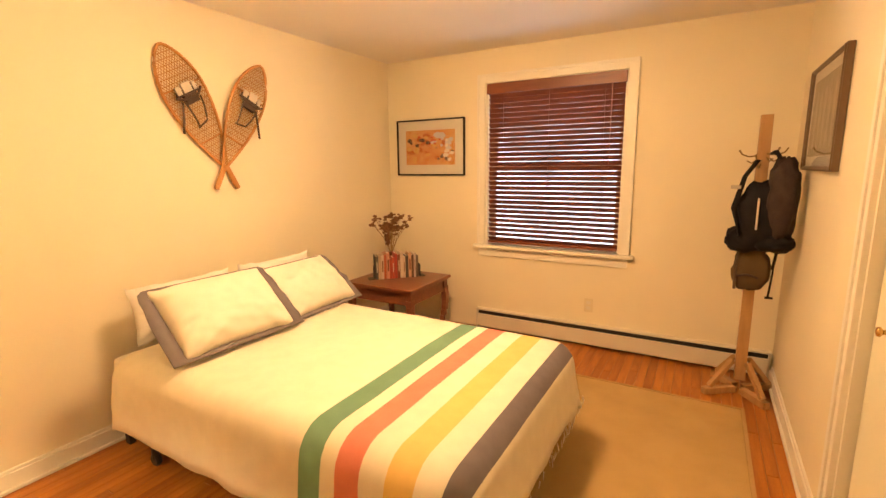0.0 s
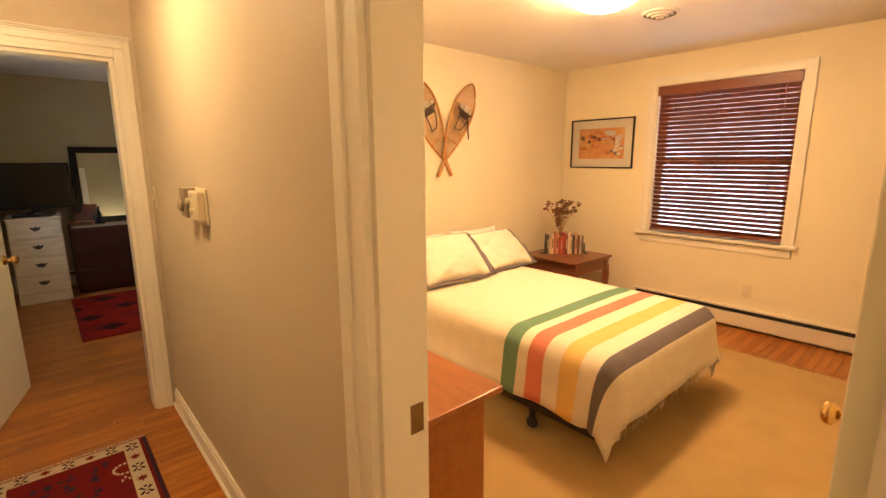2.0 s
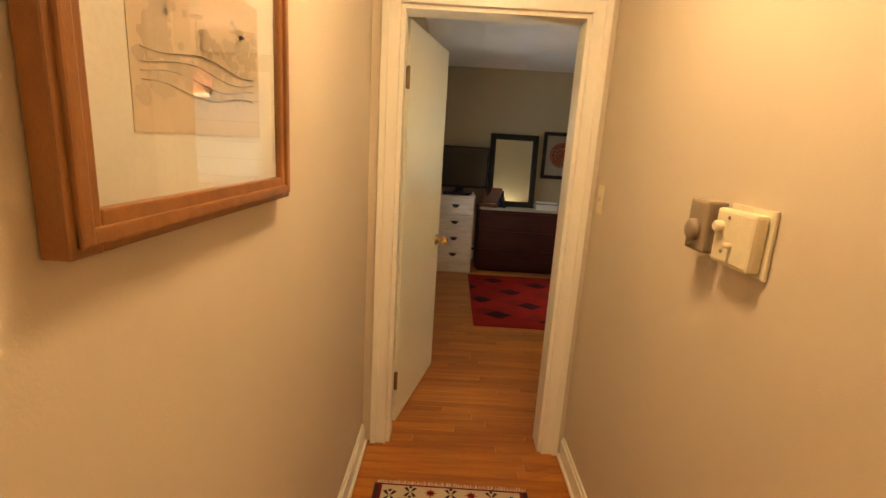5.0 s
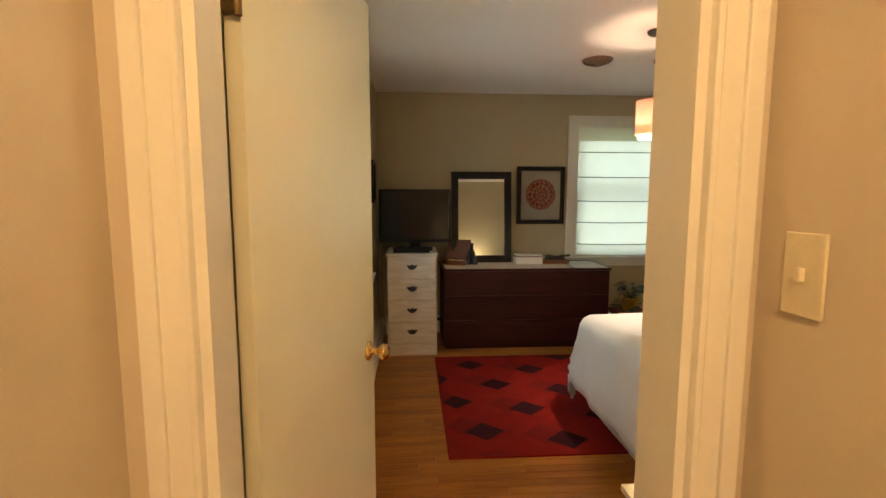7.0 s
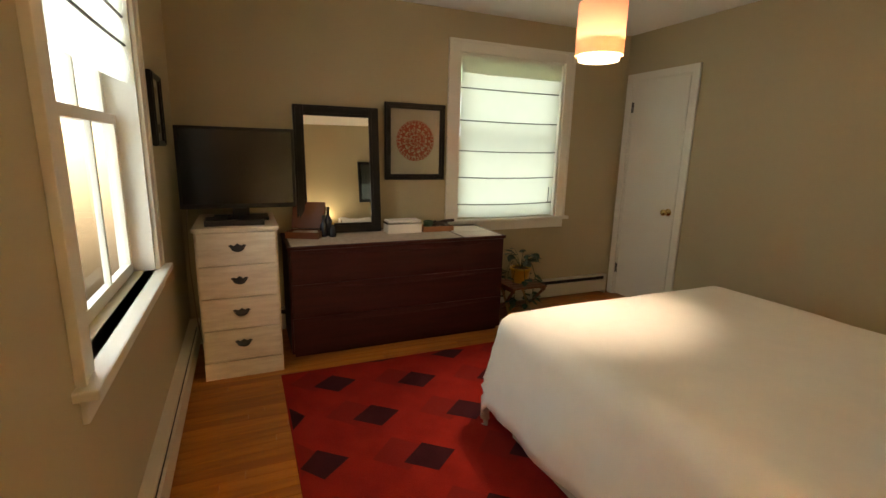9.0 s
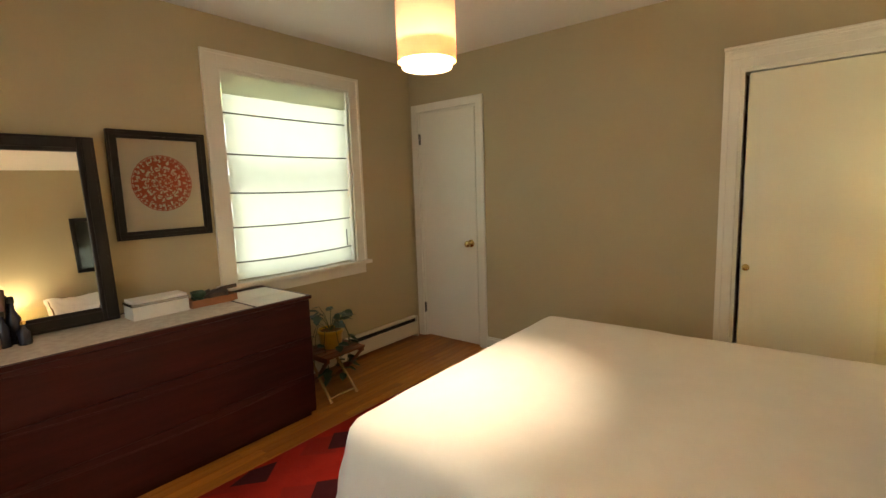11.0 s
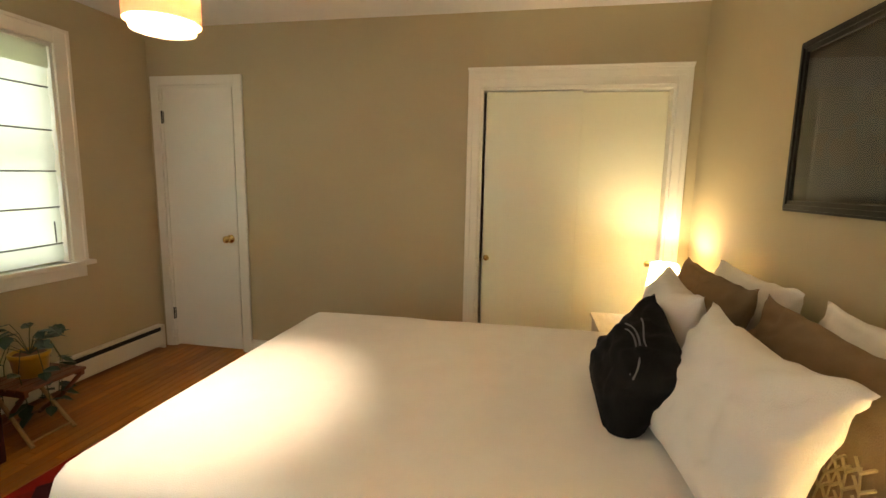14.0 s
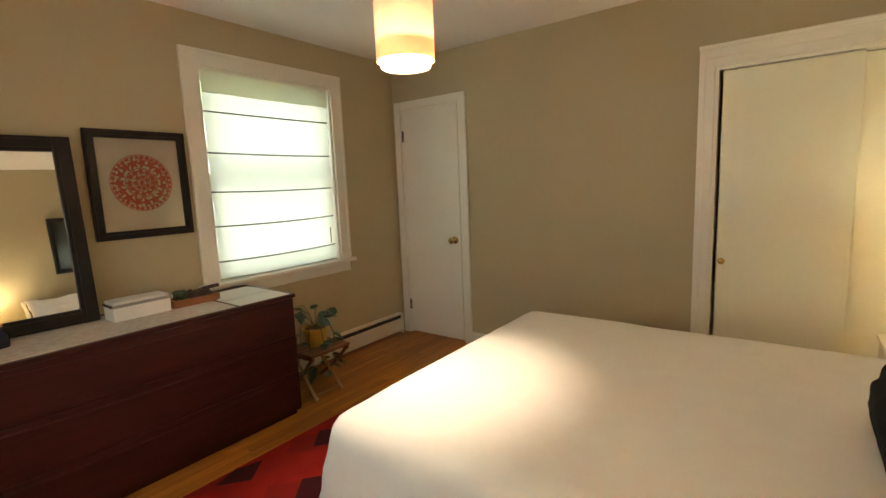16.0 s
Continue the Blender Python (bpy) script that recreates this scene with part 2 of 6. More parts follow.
def box(bm, x0, x1, y0, y1, z0, z1, bevel=0.0, m=None, seg=2):
    v = [bm.verts.new((x, y, z)) for x in (x0, x1) for y in (y0, y1) for z in (z0, z1)]
    f = [bm.faces.new([v[i] for i in q]) for q in ((0, 1, 3, 2), (4, 6, 7, 5), (0, 4, 5, 1), (2, 3, 7, 6), (0, 2, 6, 4), (1, 5, 7, 3))]
    vs = v
    if bevel:
        edges = list({e for q in f for e in q.edges})
        r = bmesh.ops.bevel(bm, geom=edges, offset=bevel, segments=seg, affect="EDGES", profile=0.6)
        vs = list({x for q in r["faces"] for x in q.verts} | {x for x in v if x.is_valid})
        vs = list({x for a in vs for q in a.link_faces for x in q.verts})
    if m is not None:
        bmesh.ops.transform(bm, matrix=m, verts=vs)
    return bm


def boxes(*args, bevel=0.0, m=None):
    bm = bmesh.new()
    for a in args:
        box(bm, *a, bevel=bevel, m=m)
    return bm


def spin(bm, profile, m=None, seg=24, cap=True):
    """A turned shape round z from (radius, z) pairs."""
    rings = []
    for r, z in profile:
        rings.append([bm.verts.new((r * math.cos(2 * math.pi * i / seg), r * math.sin(2 * math.pi * i / seg), z)) for i in range(seg)])
    for a, b in zip(rings, rings[1:]):
        for i in range(seg):
            bm.faces.new((a[i], a[(i + 1) % seg], b[(i + 1) % seg], b[i]))
    if cap:
        bm.faces.new(rings[0][::-1])
        bm.faces.new(rings[-1])
    if m is not None:
        bmesh.ops.transform(bm, matrix=m, verts=[v for r in rings for v in r])
    return bm


def tube(bm, pts, r, seg=6, closed=False, flat=1.0):
    """A round bar along points."""
    pts = [Vector(p) for p in pts]
    n = len(pts)
    rings = []
    for i, p in enumerate(pts):
        a = pts[(i - 1) % n] if closed or i else p
        b = pts[(i + 1) % n] if closed or i < n - 1 else p
        d = (b - a).normalized()
        u = d.cross(Vector((0, 0, 1)))
        if u.length < 0.05:
            u = d.cross(Vector((0, 1, 0)))
        u.normalize()
        w = d.cross(u)
        rings.append([bm.verts.new(p + r * (math.cos(2 * math.pi * k / seg) * u + flat * math.sin(2 * math.pi * k / seg) * w)) for k in range(seg)])
    for i in range(n if closed else n - 1):
        a, b = rings[i], rings[(i + 1) % n]
        for k in range(seg):
            bm.faces.new((a[k], a[(k + 1) % seg], b[(k + 1) % seg], b[k]))
    if not closed:
        bm.faces.new(rings[0][::-1])
        bm.faces.new(rings[-1])
    return bm


def ball(bm, c, r, rough=0.0, seed=0, sub=2, squash=(1, 1, 1)):
    got = bmesh.ops.create_icosphere(bm, subdivisions=sub, radius=1.0)
    for v in got["verts"]:
        k = 1 + rough * noise.noise(v.co * 1.7 + Vector((seed * 3.1, seed, 0)))
        v.co = Vector((c[0] + v.co.x * r * squash[0] * k, c[1] + v.co.y * r * squash[1] * k, c[2] + v.co.z * r * squash[2] * k))
    return bm


class Side:
    """A wall face: s runs along it as the world's x or y, d stands out into the room."""

    def __init__(self, along, at, out):
        self.along, self.at, self.out = along, at, out

    def p(self, s, z, d):
        return Vector((s, self.at + self.out * d, z)) if self.along == "x" else Vector((self.at + self.out * d, s, z))

    def box(self, bm, s0, s1, z0, z1, d0, d1, bevel=0.0, seg=2):
        a, b = self.p(s0, z0, d0), self.p(s1, z1, d1)
        return box(bm, min(a.x, b.x), max(a.x, b.x), min(a.y, b.y), max(a.y, b.y), z0, z1, bevel, seg=seg)


N1, S1 = Side("x", 3.91, -1), Side("x", -0.07, 1)
W1, E1 = Side("y", -2.72, 1), Side("y", 0.50, -1)
NH, SH = Side("x", -0.185, -1), Side("x", -1.19, 1)
WH = Side("y", -2.67, 1)
N2, S2 = Side("x", 2.67, -1), Side("x", -1.10, 1)
W2, E2 = Side("y", -6.68, 1), Side("y", -2.80, -1)
TOP = 2.44

# ---- walls, ceilings, floors ----


def wall(name, side, s0, s1, thick, material, label, holes=(), top=TOP):
    """A wall with openings (s0, s1, z0, z1) cut through it."""
    bm = bmesh.new()
    cuts = sorted(holes)
    s = s0
    for a, b, z0, z1 in cuts:
        if a > s:
            side.box(bm, s, a, 0, top, -thick, 0)
        if z0 > 0:
            side.box(bm, a, b, 0, z0, -thick, 0)
        side.box(bm, a, b, z1, top, -thick, 0)
        s = b
    if s1 > s:
        side.box(bm, s, s1, 0, top, -thick, 0)
    return structure(name, bm, material, label, "wall")


WIN1 = (-1.69, -0.545, 0.785, 2.165)
WIN2 = (0.935, 1.955, 0.80, 2.135)
WIN3 = (-5.585, -4.50, 0.80, 2.135)
DOOR1 = (-0.325, 0.445, 0.0, 2.03)
DOOR2 = (-1.07, -0.29, 0.0, 2.03)
CLOSET1 = (0.93, 2.14, 0.0, 1.98)
SLIDE = (-4.150, -2.950, 0.0, 1.970)
NARROW = (-6.585, -5.955, 0.0, 2.03)
wall("wall_room1_north", N1, -2.80, 0.62, 0.14, M_CREAM, "cream painted plaster wall with a window", [WIN1])
wall("wall_room1_west", W1, -0.07, 3.91, 0.035, M_CREAM, "cream painted plaster wall behind the bed")
wall("wall_room1_east", E1, -0.07, 3.91, 0.12, M_CREAM, "cream painted plaster wall beside the coat rack", [CLOSET1])
wall("wall_room1_south", S1, -2.72, 0.62, 0.06, M_CREAM, "cream painted plaster wall with a doorway", [DOOR1])
wall("wall_hall_north", NH, -2.67, 1.72, 0.055, M_HALL, "beige painted hallway wall with a doorway", [DOOR1])
wall("wall_hall_south", SH, -2.67, 1.72, 0.12, M_HALL, "beige painted hallway wall")
wall("wall_hall_west", WH, -1.19, -0.13, 0.075, M_HALL, "beige painted wall at the end of the hallway", [DOOR2])
wall("wall_hall_east", Side("y", 1.60, -1), -1.19, -0.185, 0.12, M_HALL, "beige painted hallway end wall")
wall("wall_room2_east", E2, -1.22, 2.79, 0.045, M_TAUPE, "taupe painted wall behind the bed head", [(-1.098, -0.29, 0.0, 2.03)])
wall("wall_room2_north", N2, -6.80, -2.80, 0.12, M_TAUPE, "taupe painted wall with two closet doorways", [NARROW, SLIDE])
wall("wall_room2_west", W2, -1.22, 2.67, 0.14, M_TAUPE, "taupe painted wall with a window", [WIN2])
wall("wall_room2_south", S2, -6.68, -2.80, 0.14, M_TAUPE, "taupe painted wall with a window", [WIN3])
structure("closet_back", boxes((-6.80, -2.75, 3.30, 3.36, 0, TOP), (-6.86, -6.80, 2.79, 3.36, 0, TOP), (-2.75, -2.69, 4.03, 4.05, 0, TOP), (-5.2, -5.14, 2.79, 3.30, 0, TOP), (0.66, 0.72, 0.7, 2.4, 0, TOP)), M_CEIL, "plain plaster back of the closets", "wall")
structure("ceiling_room1", boxes((-2.80, 0.62, -0.13, 4.05, TOP, TOP + 0.1)), M_CEIL, "off-white painted plaster ceiling", "ceiling")
structure("ceiling_hall", boxes((-2.745, 1.72, -1.31, -0.13, TOP, TOP + 0.1)), M_CEIL, "off-white painted hallway ceiling", "ceiling")
structure("ceiling_room2", boxes((-6.86, -2.80, -1.24, 3.36, TOP, TOP + 0.1), (-2.80, -2.745, -1.24, -0.13, TOP, TOP + 0.1)), M_CEIL, "off-white painted bedroom ceiling", "ceiling")
FLOOR1 = structure("floor_room1", boxes((-2.80, 0.62, -0.13, 4.05, -0.1, -0.010)), M_SUB, "orange-toned oak strip floor", "floor")
FLOORH = structure("floor_hall", boxes((-2.745, 1.72, -1.31, -0.13, -0.1, -0.010)), M_SUB, "orange-toned oak strip hallway floor", "floor")
FLOOR2 = structure("floor_room2", boxes((-6.86, -2.745, -1.24, 3.36, -0.1, -0.010)), M_SUB, "orange-toned oak strip bedroom floor", "floor")


def baseboard(name, side, runs, h=0.105, label="cream painted wooden baseboard with a quarter round"):
    bm = bmesh.new()
    for a, b in runs:
        side.box(bm, a, b, 0, h - 0.018, 0, 0.016)
        side.box(bm, a, b, h - 0.018, h, 0, 0.010, 0.003)
        side.box(bm, a, b, 0, 0.018, 0.016, 0.030, 0.005)
    return structure(name, bm, M_TRIM, label, "baseboard")


baseboard("baseboard_room1_west", W1, [(-0.07, 3.84)])
baseboard("baseboard_room1_east", E1, [(0.12, 0.82), (2.24, 3.84)])
baseboard("baseboard_room1_south", S1, [(-2.65, -0.43)])
baseboard("baseboard_hall_north", NH, [(-2.65, -0.437), (0.557, 1.57)])
baseboard("baseboard_hall_south", SH, [(-2.65, 1.57)])
baseboard("baseboard_room2_north", N2, [(-5.90, -4.25)])
baseboard("baseboard_room2_east", E2, [(-0.19, 2.64)])


def casing(name, side, hole, w, label, legs="lr", moulded=True, jamb=0.0, rebate=0.0, head=0.0):
    """Trim round an opening, with the jamb lining that runs through the wall."""
    a, b, z0, z1 = hole
    bm = bmesh.new()
    steps = ((0.004 / w, 1 - 0.004 / w, 0.016), (0.62, 1.0, 0.024), (0.0, 0.16, 0.021)) if moulded else ((0.0, 1.0, 0.018),)
    for f0, f1, d in steps:
        o0, o1 = f0 * w, f1 * w
        if "l" in legs:
            side.box(bm, a - o1, a - o0, z0, z1 + o1, 0.0, d, 0.003)
        if "r" in legs:
            side.box(bm, b + o0, b + o1, z0, z1 + o1, 0.0, d, 0.003)
        side.box(bm, a - (o0 if "l" in legs else 0), b + (o0 if "r" in legs else 0), z1 + o0, z1 + o1, 0.0, d - 0.001, 0.003)
    if head > w:
        # a taller head: a flat board under a stepped cap
        for k, (z, d) in enumerate(((z1 + w, 0.022), (z1 + w + (head - w) * 0.45, 0.030), (z1 + w + (head - w) * 0.75, 0.038))):
            side.box(bm, a - w - 0.002 * k, b + w + 0.002 * k, z, z1 + head if k == 2 else z + (head - w) * 0.45, 0.0, d, 0.003)
    if jamb:
        side.box(bm, a, a + 0.018, z0, z1 - 0.018, rebate - jamb, 0.002)
        side.box(bm, b - 0.018, b, z0, z1 - 0.018, -jamb, 0.002)
        side.box(bm, a, b, z1 - 0.018, z1, -jamb, 0.002)
    return structure(name, bm, M_TRIM, label, "trim")


casing("trim_door1_hall", NH, DOOR1, 0.11, "white moulded door casing in the hallway", jamb=0.113)
casing("trim_door1_room", S1, DOOR1, 0.10, "white moulded door casing in the bedroom", legs="l")
casing("trim_door2_hall", WH, (-1.07, -0.29, 0, 2.03), 0.078, "white moulded door casing at the hallway end", jamb=0.128, rebate=0.034, head=0.108)
casing("trim_door2_room", E2, DOOR2, 0.075, "white moulded door casing in the taupe bedroom", legs="r")
casing("trim_slide", N2, SLIDE, 0.082, "white moulded casing round the sliding closet doors", jamb=0.12, head=0.122)
casing("trim_closet1", E1, CLOSET1, 0.095, "cream moulded casing round the sliding closet", jamb=0.12)
casing("trim_narrow", N2, NARROW, 0.065, "plain white casing round the narrow closet door", moulded=False, jamb=0.12)


def sheet_of_glass(bm, side, s0, s1, z0, z1, d):
    """One glass face that looks into the room."""
    f = bm.faces.new([bm.verts.new(side.p(s, z, d)) for s, z in ((s0, z0), (s1, z0), (s1, z1), (s0, z1))])
    f.normal_update()
    if f.normal.dot(side.p(0, 0, 1) - side.p(0, 0, 0)) < 0:
        f.normal_flip()


def window(name, side, hole, label, w, apron=True, panes=1):
    """A double-hung window: casing, stool, apron, two sashes with panes of glass."""
    a, b, z0, z1 = hole
    ob = thing(name, side.p((a + b) / 2, z0, 0), label, "window", kind="structure")
    bm = bmesh.new()
    side.box(bm, a - w, a, z0, z1 + w, 0.0, 0.018, 0.003)
    side.box(bm, b, b + w, z0, z1 + w, 0.0, 0.018, 0.003)
    side.box(bm, a, b, z1, z1 + w, 0.0, 0.017, 0.003)
    side.box(bm, a - w - 0.012, a - w + 0.01, z0, z1 + w + 0.012, 0.0, 0.024, 0.003)
    side.box(bm, b + w - 0.01, b + w + 0.012, z0, z1 + w + 0.012, 0.0, 0.024, 0.003)
    side.box(bm, a - w, b + w, z1 + w - 0.01, z1 + w + 0.012, 0.0, 0.023, 0.003)
    part("window_frame", bm, M_TRIM, ob)
    bm = bmesh.new()
    side.box(bm, a - w - 0.04, b + w + 0.04, z0 - 0.028, z0, -0.05, 0.055, 0.006)
    part("window_sill", bm, M_TRIM, ob)
    bm = bmesh.new()
    side.box(bm, a - w, b + w, z0 - 0.105, z0 - 0.028, 0.0, 0.016, 0.004)
    part("apron", bm, M_TRIM, ob)
    bm = bmesh.new()
    side.box(bm, a, a + 0.018, z0, z1, -0.138, 0.0)
    side.box(bm, b - 0.018, b, z0, z1, -0.138, 0.0)
    side.box(bm, a + 0.018, b - 0.018, z1 - 0.018, z1, -0.138, 0.0)
    part("jamb", bm, M_TRIM, ob)
    mid = (z0 + z1) / 2
    for n, (za, zb, d) in enumerate(((z0, mid + 0.02, -0.085), (mid - 0.02, z1 - 0.018, -0.115))):
        bm = bmesh.new()
        a2, b2 = a + 0.018, b - 0.018
        side.box(bm, a2, a2 + 0.045, za, zb, d - 0.028, d)
        side.box(bm, b2 - 0.045, b2, za, zb, d - 0.028, d)
        side.box(bm, a2 + 0.045, b2 - 0.045, za, za + 0.045, d - 0.028, d)
        side.box(bm, a2 + 0.045, b2 - 0.045, zb - 0.04, zb, d - 0.028, d)
        if panes > 1:
            for k in range(1, panes):
                s = a2 + 0.045 + (b2 - a2 - 0.09) * k / panes
                side.box(bm, s - 0.011, s + 0.011, za + 0.045, zb - 0.04, d - 0.024, d - 0.004)
        sash = part("sash", bm, M_TRIM, ob)
        bm = bmesh.new()
        sheet_of_glass(bm, side, a2 + 0.04, b2 - 0.04, za + 0.04, zb - 0.035, d - 0.014)
        g = part("pane", bm, M_GLASS, sash)
        g.visible_shadow = False
    return ob


window("window_1", N1, WIN1, "white wooden sash window behind a dark blind", 0.062)
window("window_2", W2, WIN2, "white wooden sash window behind a roman shade", 0.085)
window("window_3", S2, WIN3, "white wooden sash window with a raised shade", 0.085, panes=3)


def backdrop(name, side, hole, power, tone, shade=(0.45, 0.75, 0.35)):
    a, b, z0, z1 = hole
    bm = bmesh.new()
    side.box(bm, a - 1.2, b + 1.2, -0.6, z1 + 1.4, -1.30, -1.25)
    m = glow(name + " light", tone, power)
    n, l = m.node_tree.nodes, m.node_tree.links
    tc, nz, cr = n.new("ShaderNodeTexCoord"), n.new("ShaderNodeTexNoise"), n.new("ShaderNodeMix")
    nz.inputs["Scale"].default_value, nz.inputs["Detail"].default_value = 2.2, 3
    cr.data_type = "RGBA"
    cr.inputs[6].default_value, cr.inputs[7].default_value = (*tone, 1), (tone[0] * shade[0], tone[1] * shade[1], tone[2] * shade[2], 1)
    rr = n.new("ShaderNodeMapRange")
    rr.inputs[1].default_value, rr.inputs[2].default_value = 0.45, 0.6
    l.new(tc.outputs["Object"], nz.inputs["Vector"])
    l.new(nz.outputs["Fac"], rr.inputs[0])
    l.new(rr.outputs[0], cr.inputs[0])
    l.new(cr.outputs[2], n["Emission"].inputs[0])
    return structure(name, bm, m, "bright daylight and foliage outside the window", "backdrop")


backdrop("backdrop_north", N1, WIN1, 1.5, (0.86, 0.90, 1.0), (0.5, 0.55, 0.5))
backdrop("backdrop_west", W2, WIN2, 0.72, (0.85, 0.95, 1.03), (0.62, 0.80, 0.45))
backdrop("backdrop_south", S2, WIN3, 1.35, (0.84, 0.90, 1.0), (0.7, 0.85, 0.7))


def knob(parent, side_m, material=M_BRASS, r=0.027):
    """A turned door knob on its rose, along z of the given pose."""
    bm = spin(bmesh.new(), [(0.033, 0), (0.033, 0.004), (0.026, 0.010), (0.011, 0.014), (0.010, 0.035), (0.018, 0.040), (r, 0.050), (r, 0.062), (0.018, 0.070), (0.006, 0.072)], side_m, 20)
    return part("door_handle", bm, material, parent, "polished brass knob", smooth=True)


def swing_door(name, hinge, length, angle, height, label, knob_z, face):
    """A flush door about its hinge; angle: degrees from +x; face: on which side the leaf lies."""
    m = pose(hinge[0], hinge[1], 0, 0, 0, angle)
    ob = thing(name, (hinge[0], hinge[1], 0.0), label, "door", kind="structure")
    t0, t1 = (0, 0.035) if face > 0 else (-0.035, 0)
    part("leaf", boxes((0.004, length, t0, t1, 0.010, height), bevel=0.002, m=m), M_DOOR, ob)
    for d in (-1, 1):
        y = t1 if d > 0 else t0
        knob(ob, m @ pose(length - 0.062, y, knob_z, -90 * d))
    part("latch_plate", boxes((length - 0.001, length + 0.0015, t0 + 0.005, t1 - 0.005, knob_z - 0.028, knob_z + 0.028), m=m), M_DKBRASS, ob)
    for z in (0.25, height - 0.25):
        bm = boxes((-0.012, 0.004, t0 + 0.003, t1 - 0.003, z - 0.045, z + 0.045), m=m)
        spin(bm, [(0.007, z - 0.05), (0.007, z + 0.05)], m @ pose(-0.004, (t1 if face < 0 else t0), 0), 10)
        part("hinge", bm, M_DKBRASS, ob, "aged brass hinge")
    return ob


swing_door("door_1", (0.425, -0.055), 0.745, 92.9, 2.015, "cream painted flush door, open against the wall", 0.92, 1)
swing_door("door_2", (-2.832, -1.046), 0.725, 167.0, 2.015, "cream painted flush door, open into the bedroom", 0.89, 1)
# strike plate on the jamb of the first doorway
solo("strike_plate", boxes((-0.307, -0.3045, -0.115, -0.080, 0.885, 0.955)), M_DKBRASS, (-0.306, -0.1, 0.92), "small brass strike plate on the door jamb", "strike plate")

# narrow closet door
nd = thing("door_3", (-6.28, 2.70, 0), "narrow white painted flush closet door, closed", "door", kind="structure")
part("leaf", boxes((-6.574, -5.986, 2.676, 2.71, 0.012, 2.018), bevel=0.002), M_TRIM, nd)
knob(nd, pose(-6.045, 2.676, 0.89, 90))
for z in (0.27, 1.80):
    part("hinge", spin(boxes((-6.585, -6.565, 2.668, 2.676, z - 0.045, z + 0.045)), [(0.006, z - 0.048), (0.006, z + 0.048)], pose(-6.577, 2.668, 0), 10), M_IRON, nd, "dark hinge")

# sliding closet doors
for nm, a, b, y0, kx in (("door_4", -4.112, -3.50, 2.682, -4.085), ("door_5", -3.56, -2.970, 2.752, -3.022)):
    sd = thing(nm, ((a + b) / 2, y0, 0), "cream painted sliding closet door panel, closed", "door", "sliding closet doors", "structure")
    part("leaf", boxes((a, b, y0, y0 + 0.034, 0.012, 1.945), bevel=0.002), M_DOOR, sd)
    bm = spin(bmesh.new(), [(0.020, 0), (0.020, 0.003), (0.008, 0.006), (0.008, 0.016), (0.016, 0.022), (0.014, 0.030), (0.004, 0.033)], pose(kx, y0, 0.84, 90), 18)
    part("door_handle", bm, M_BRASS, sd, "small brass knob", smooth=True)

for nm, a, b, x0, ky in (("door_6", 1.52, 2.115, 0.535, 1.98), ("door_7", 0.955, 1.57, 0.575, 1.0)):
    sd = thing(nm, (x0, (a + b) / 2, 0), "cream painted sliding closet door panel, closed", "door", "sliding closet doors in the cream room", "structure")
    part("leaf", boxes((x0, x0 + 0.034, a, b, 0.012, 1.955), bevel=0.002), M_DOOR, sd)
    bm = spin(bmesh.new(), [(0.020, 0), (0.020, 0.003), (0.008, 0.006), (0.008, 0.016), (0.016, 0.022), (0.014, 0.030), (0.004, 0.033)], pose(x0, ky, 0.96, 0, -90), 18)
    part("door_handle", bm, M_BRASS, sd, "small brass knob", smooth=True)


def heater(name, side, s0, s1, label, h=0.19):
    ob = thing(name, side.p((s0 + s1) / 2, 0, 0.03), label, "heater", kind="structure")
    bm = bmesh.new()
    side.box(bm, s0, s1, 0.02, h - 0.002, 0.0, 0.008)
    side.box(bm, s0, s1, h - 0.014, h, 0.0, 0.052, 0.003)
    part("back_panel", bm, M_HEAT, ob)
    bm = bmesh.new()
    side.box(bm, s0, s1, 0.028, h - 0.046, 0.046, 0.060, 0.003)
    part("front_panel", bm, M_HEAT, ob)
    bm = bmesh.new()
    side.box(bm, s0 + 0.01, s1 - 0.01, 0.024, h - 0.018, 0.010, 0.040)
    part("fins", bm, M_BLACK, ob, "black heating fins")
    for s in (s0, s1 - 0.012):
        bm = bmesh.new()
        side.box(bm, s - 0.002, s + 0.014, 0.0, h + 0.002, 0.0, 0.064, 0.003)
        part("end_cap", bm, M_HEAT, ob)
    return ob


heater("heater_room1", N1, -1.75, 0.485, "long cream enamel baseboard heater under the window")
heater("heater_room2_west", W2, -1.02, 2.60, "long cream enamel baseboard heater along the wall")
heater("heater_room2_south", S2, -6.60, -3.75, "long cream enamel baseboard heater along the wall")


def ceiling_vent(loc, r, enamel):
    ob = thing("ceiling_vent", loc, "round enamel ceiling air diffuser with concentric rings", "vent", "ceiling vents")
    z = loc[2]
    part("backing", spin(bmesh.new(), [(r * 0.9, z - 0.006), (r * 0.9, z - 0.001)], pose(loc[0], loc[1], 0), 28), M_BLACK, ob)
    for k in range(4):
        rr = r * (1 - 0.25 * k)
        zz = z - 0.004 - 0.010 * k
        bm = spin(bmesh.new(), [(rr, zz + 0.004), (rr * 0.99, zz - 0.002), (rr - r * 0.13, zz - 0.014), (rr - r * 0.14, zz - 0.010), (rr, zz + 0.004)], pose(loc[0], loc[1], 0), 28, cap=False)
        part("ring", bm, enamel, ob, smooth=True)
    return ob


ceiling_vent((-1.09, 2.57, TOP), 0.115, M_VENT)
ceiling_vent((-5.51, 0.655, TOP), 0.115, M_VENT2)


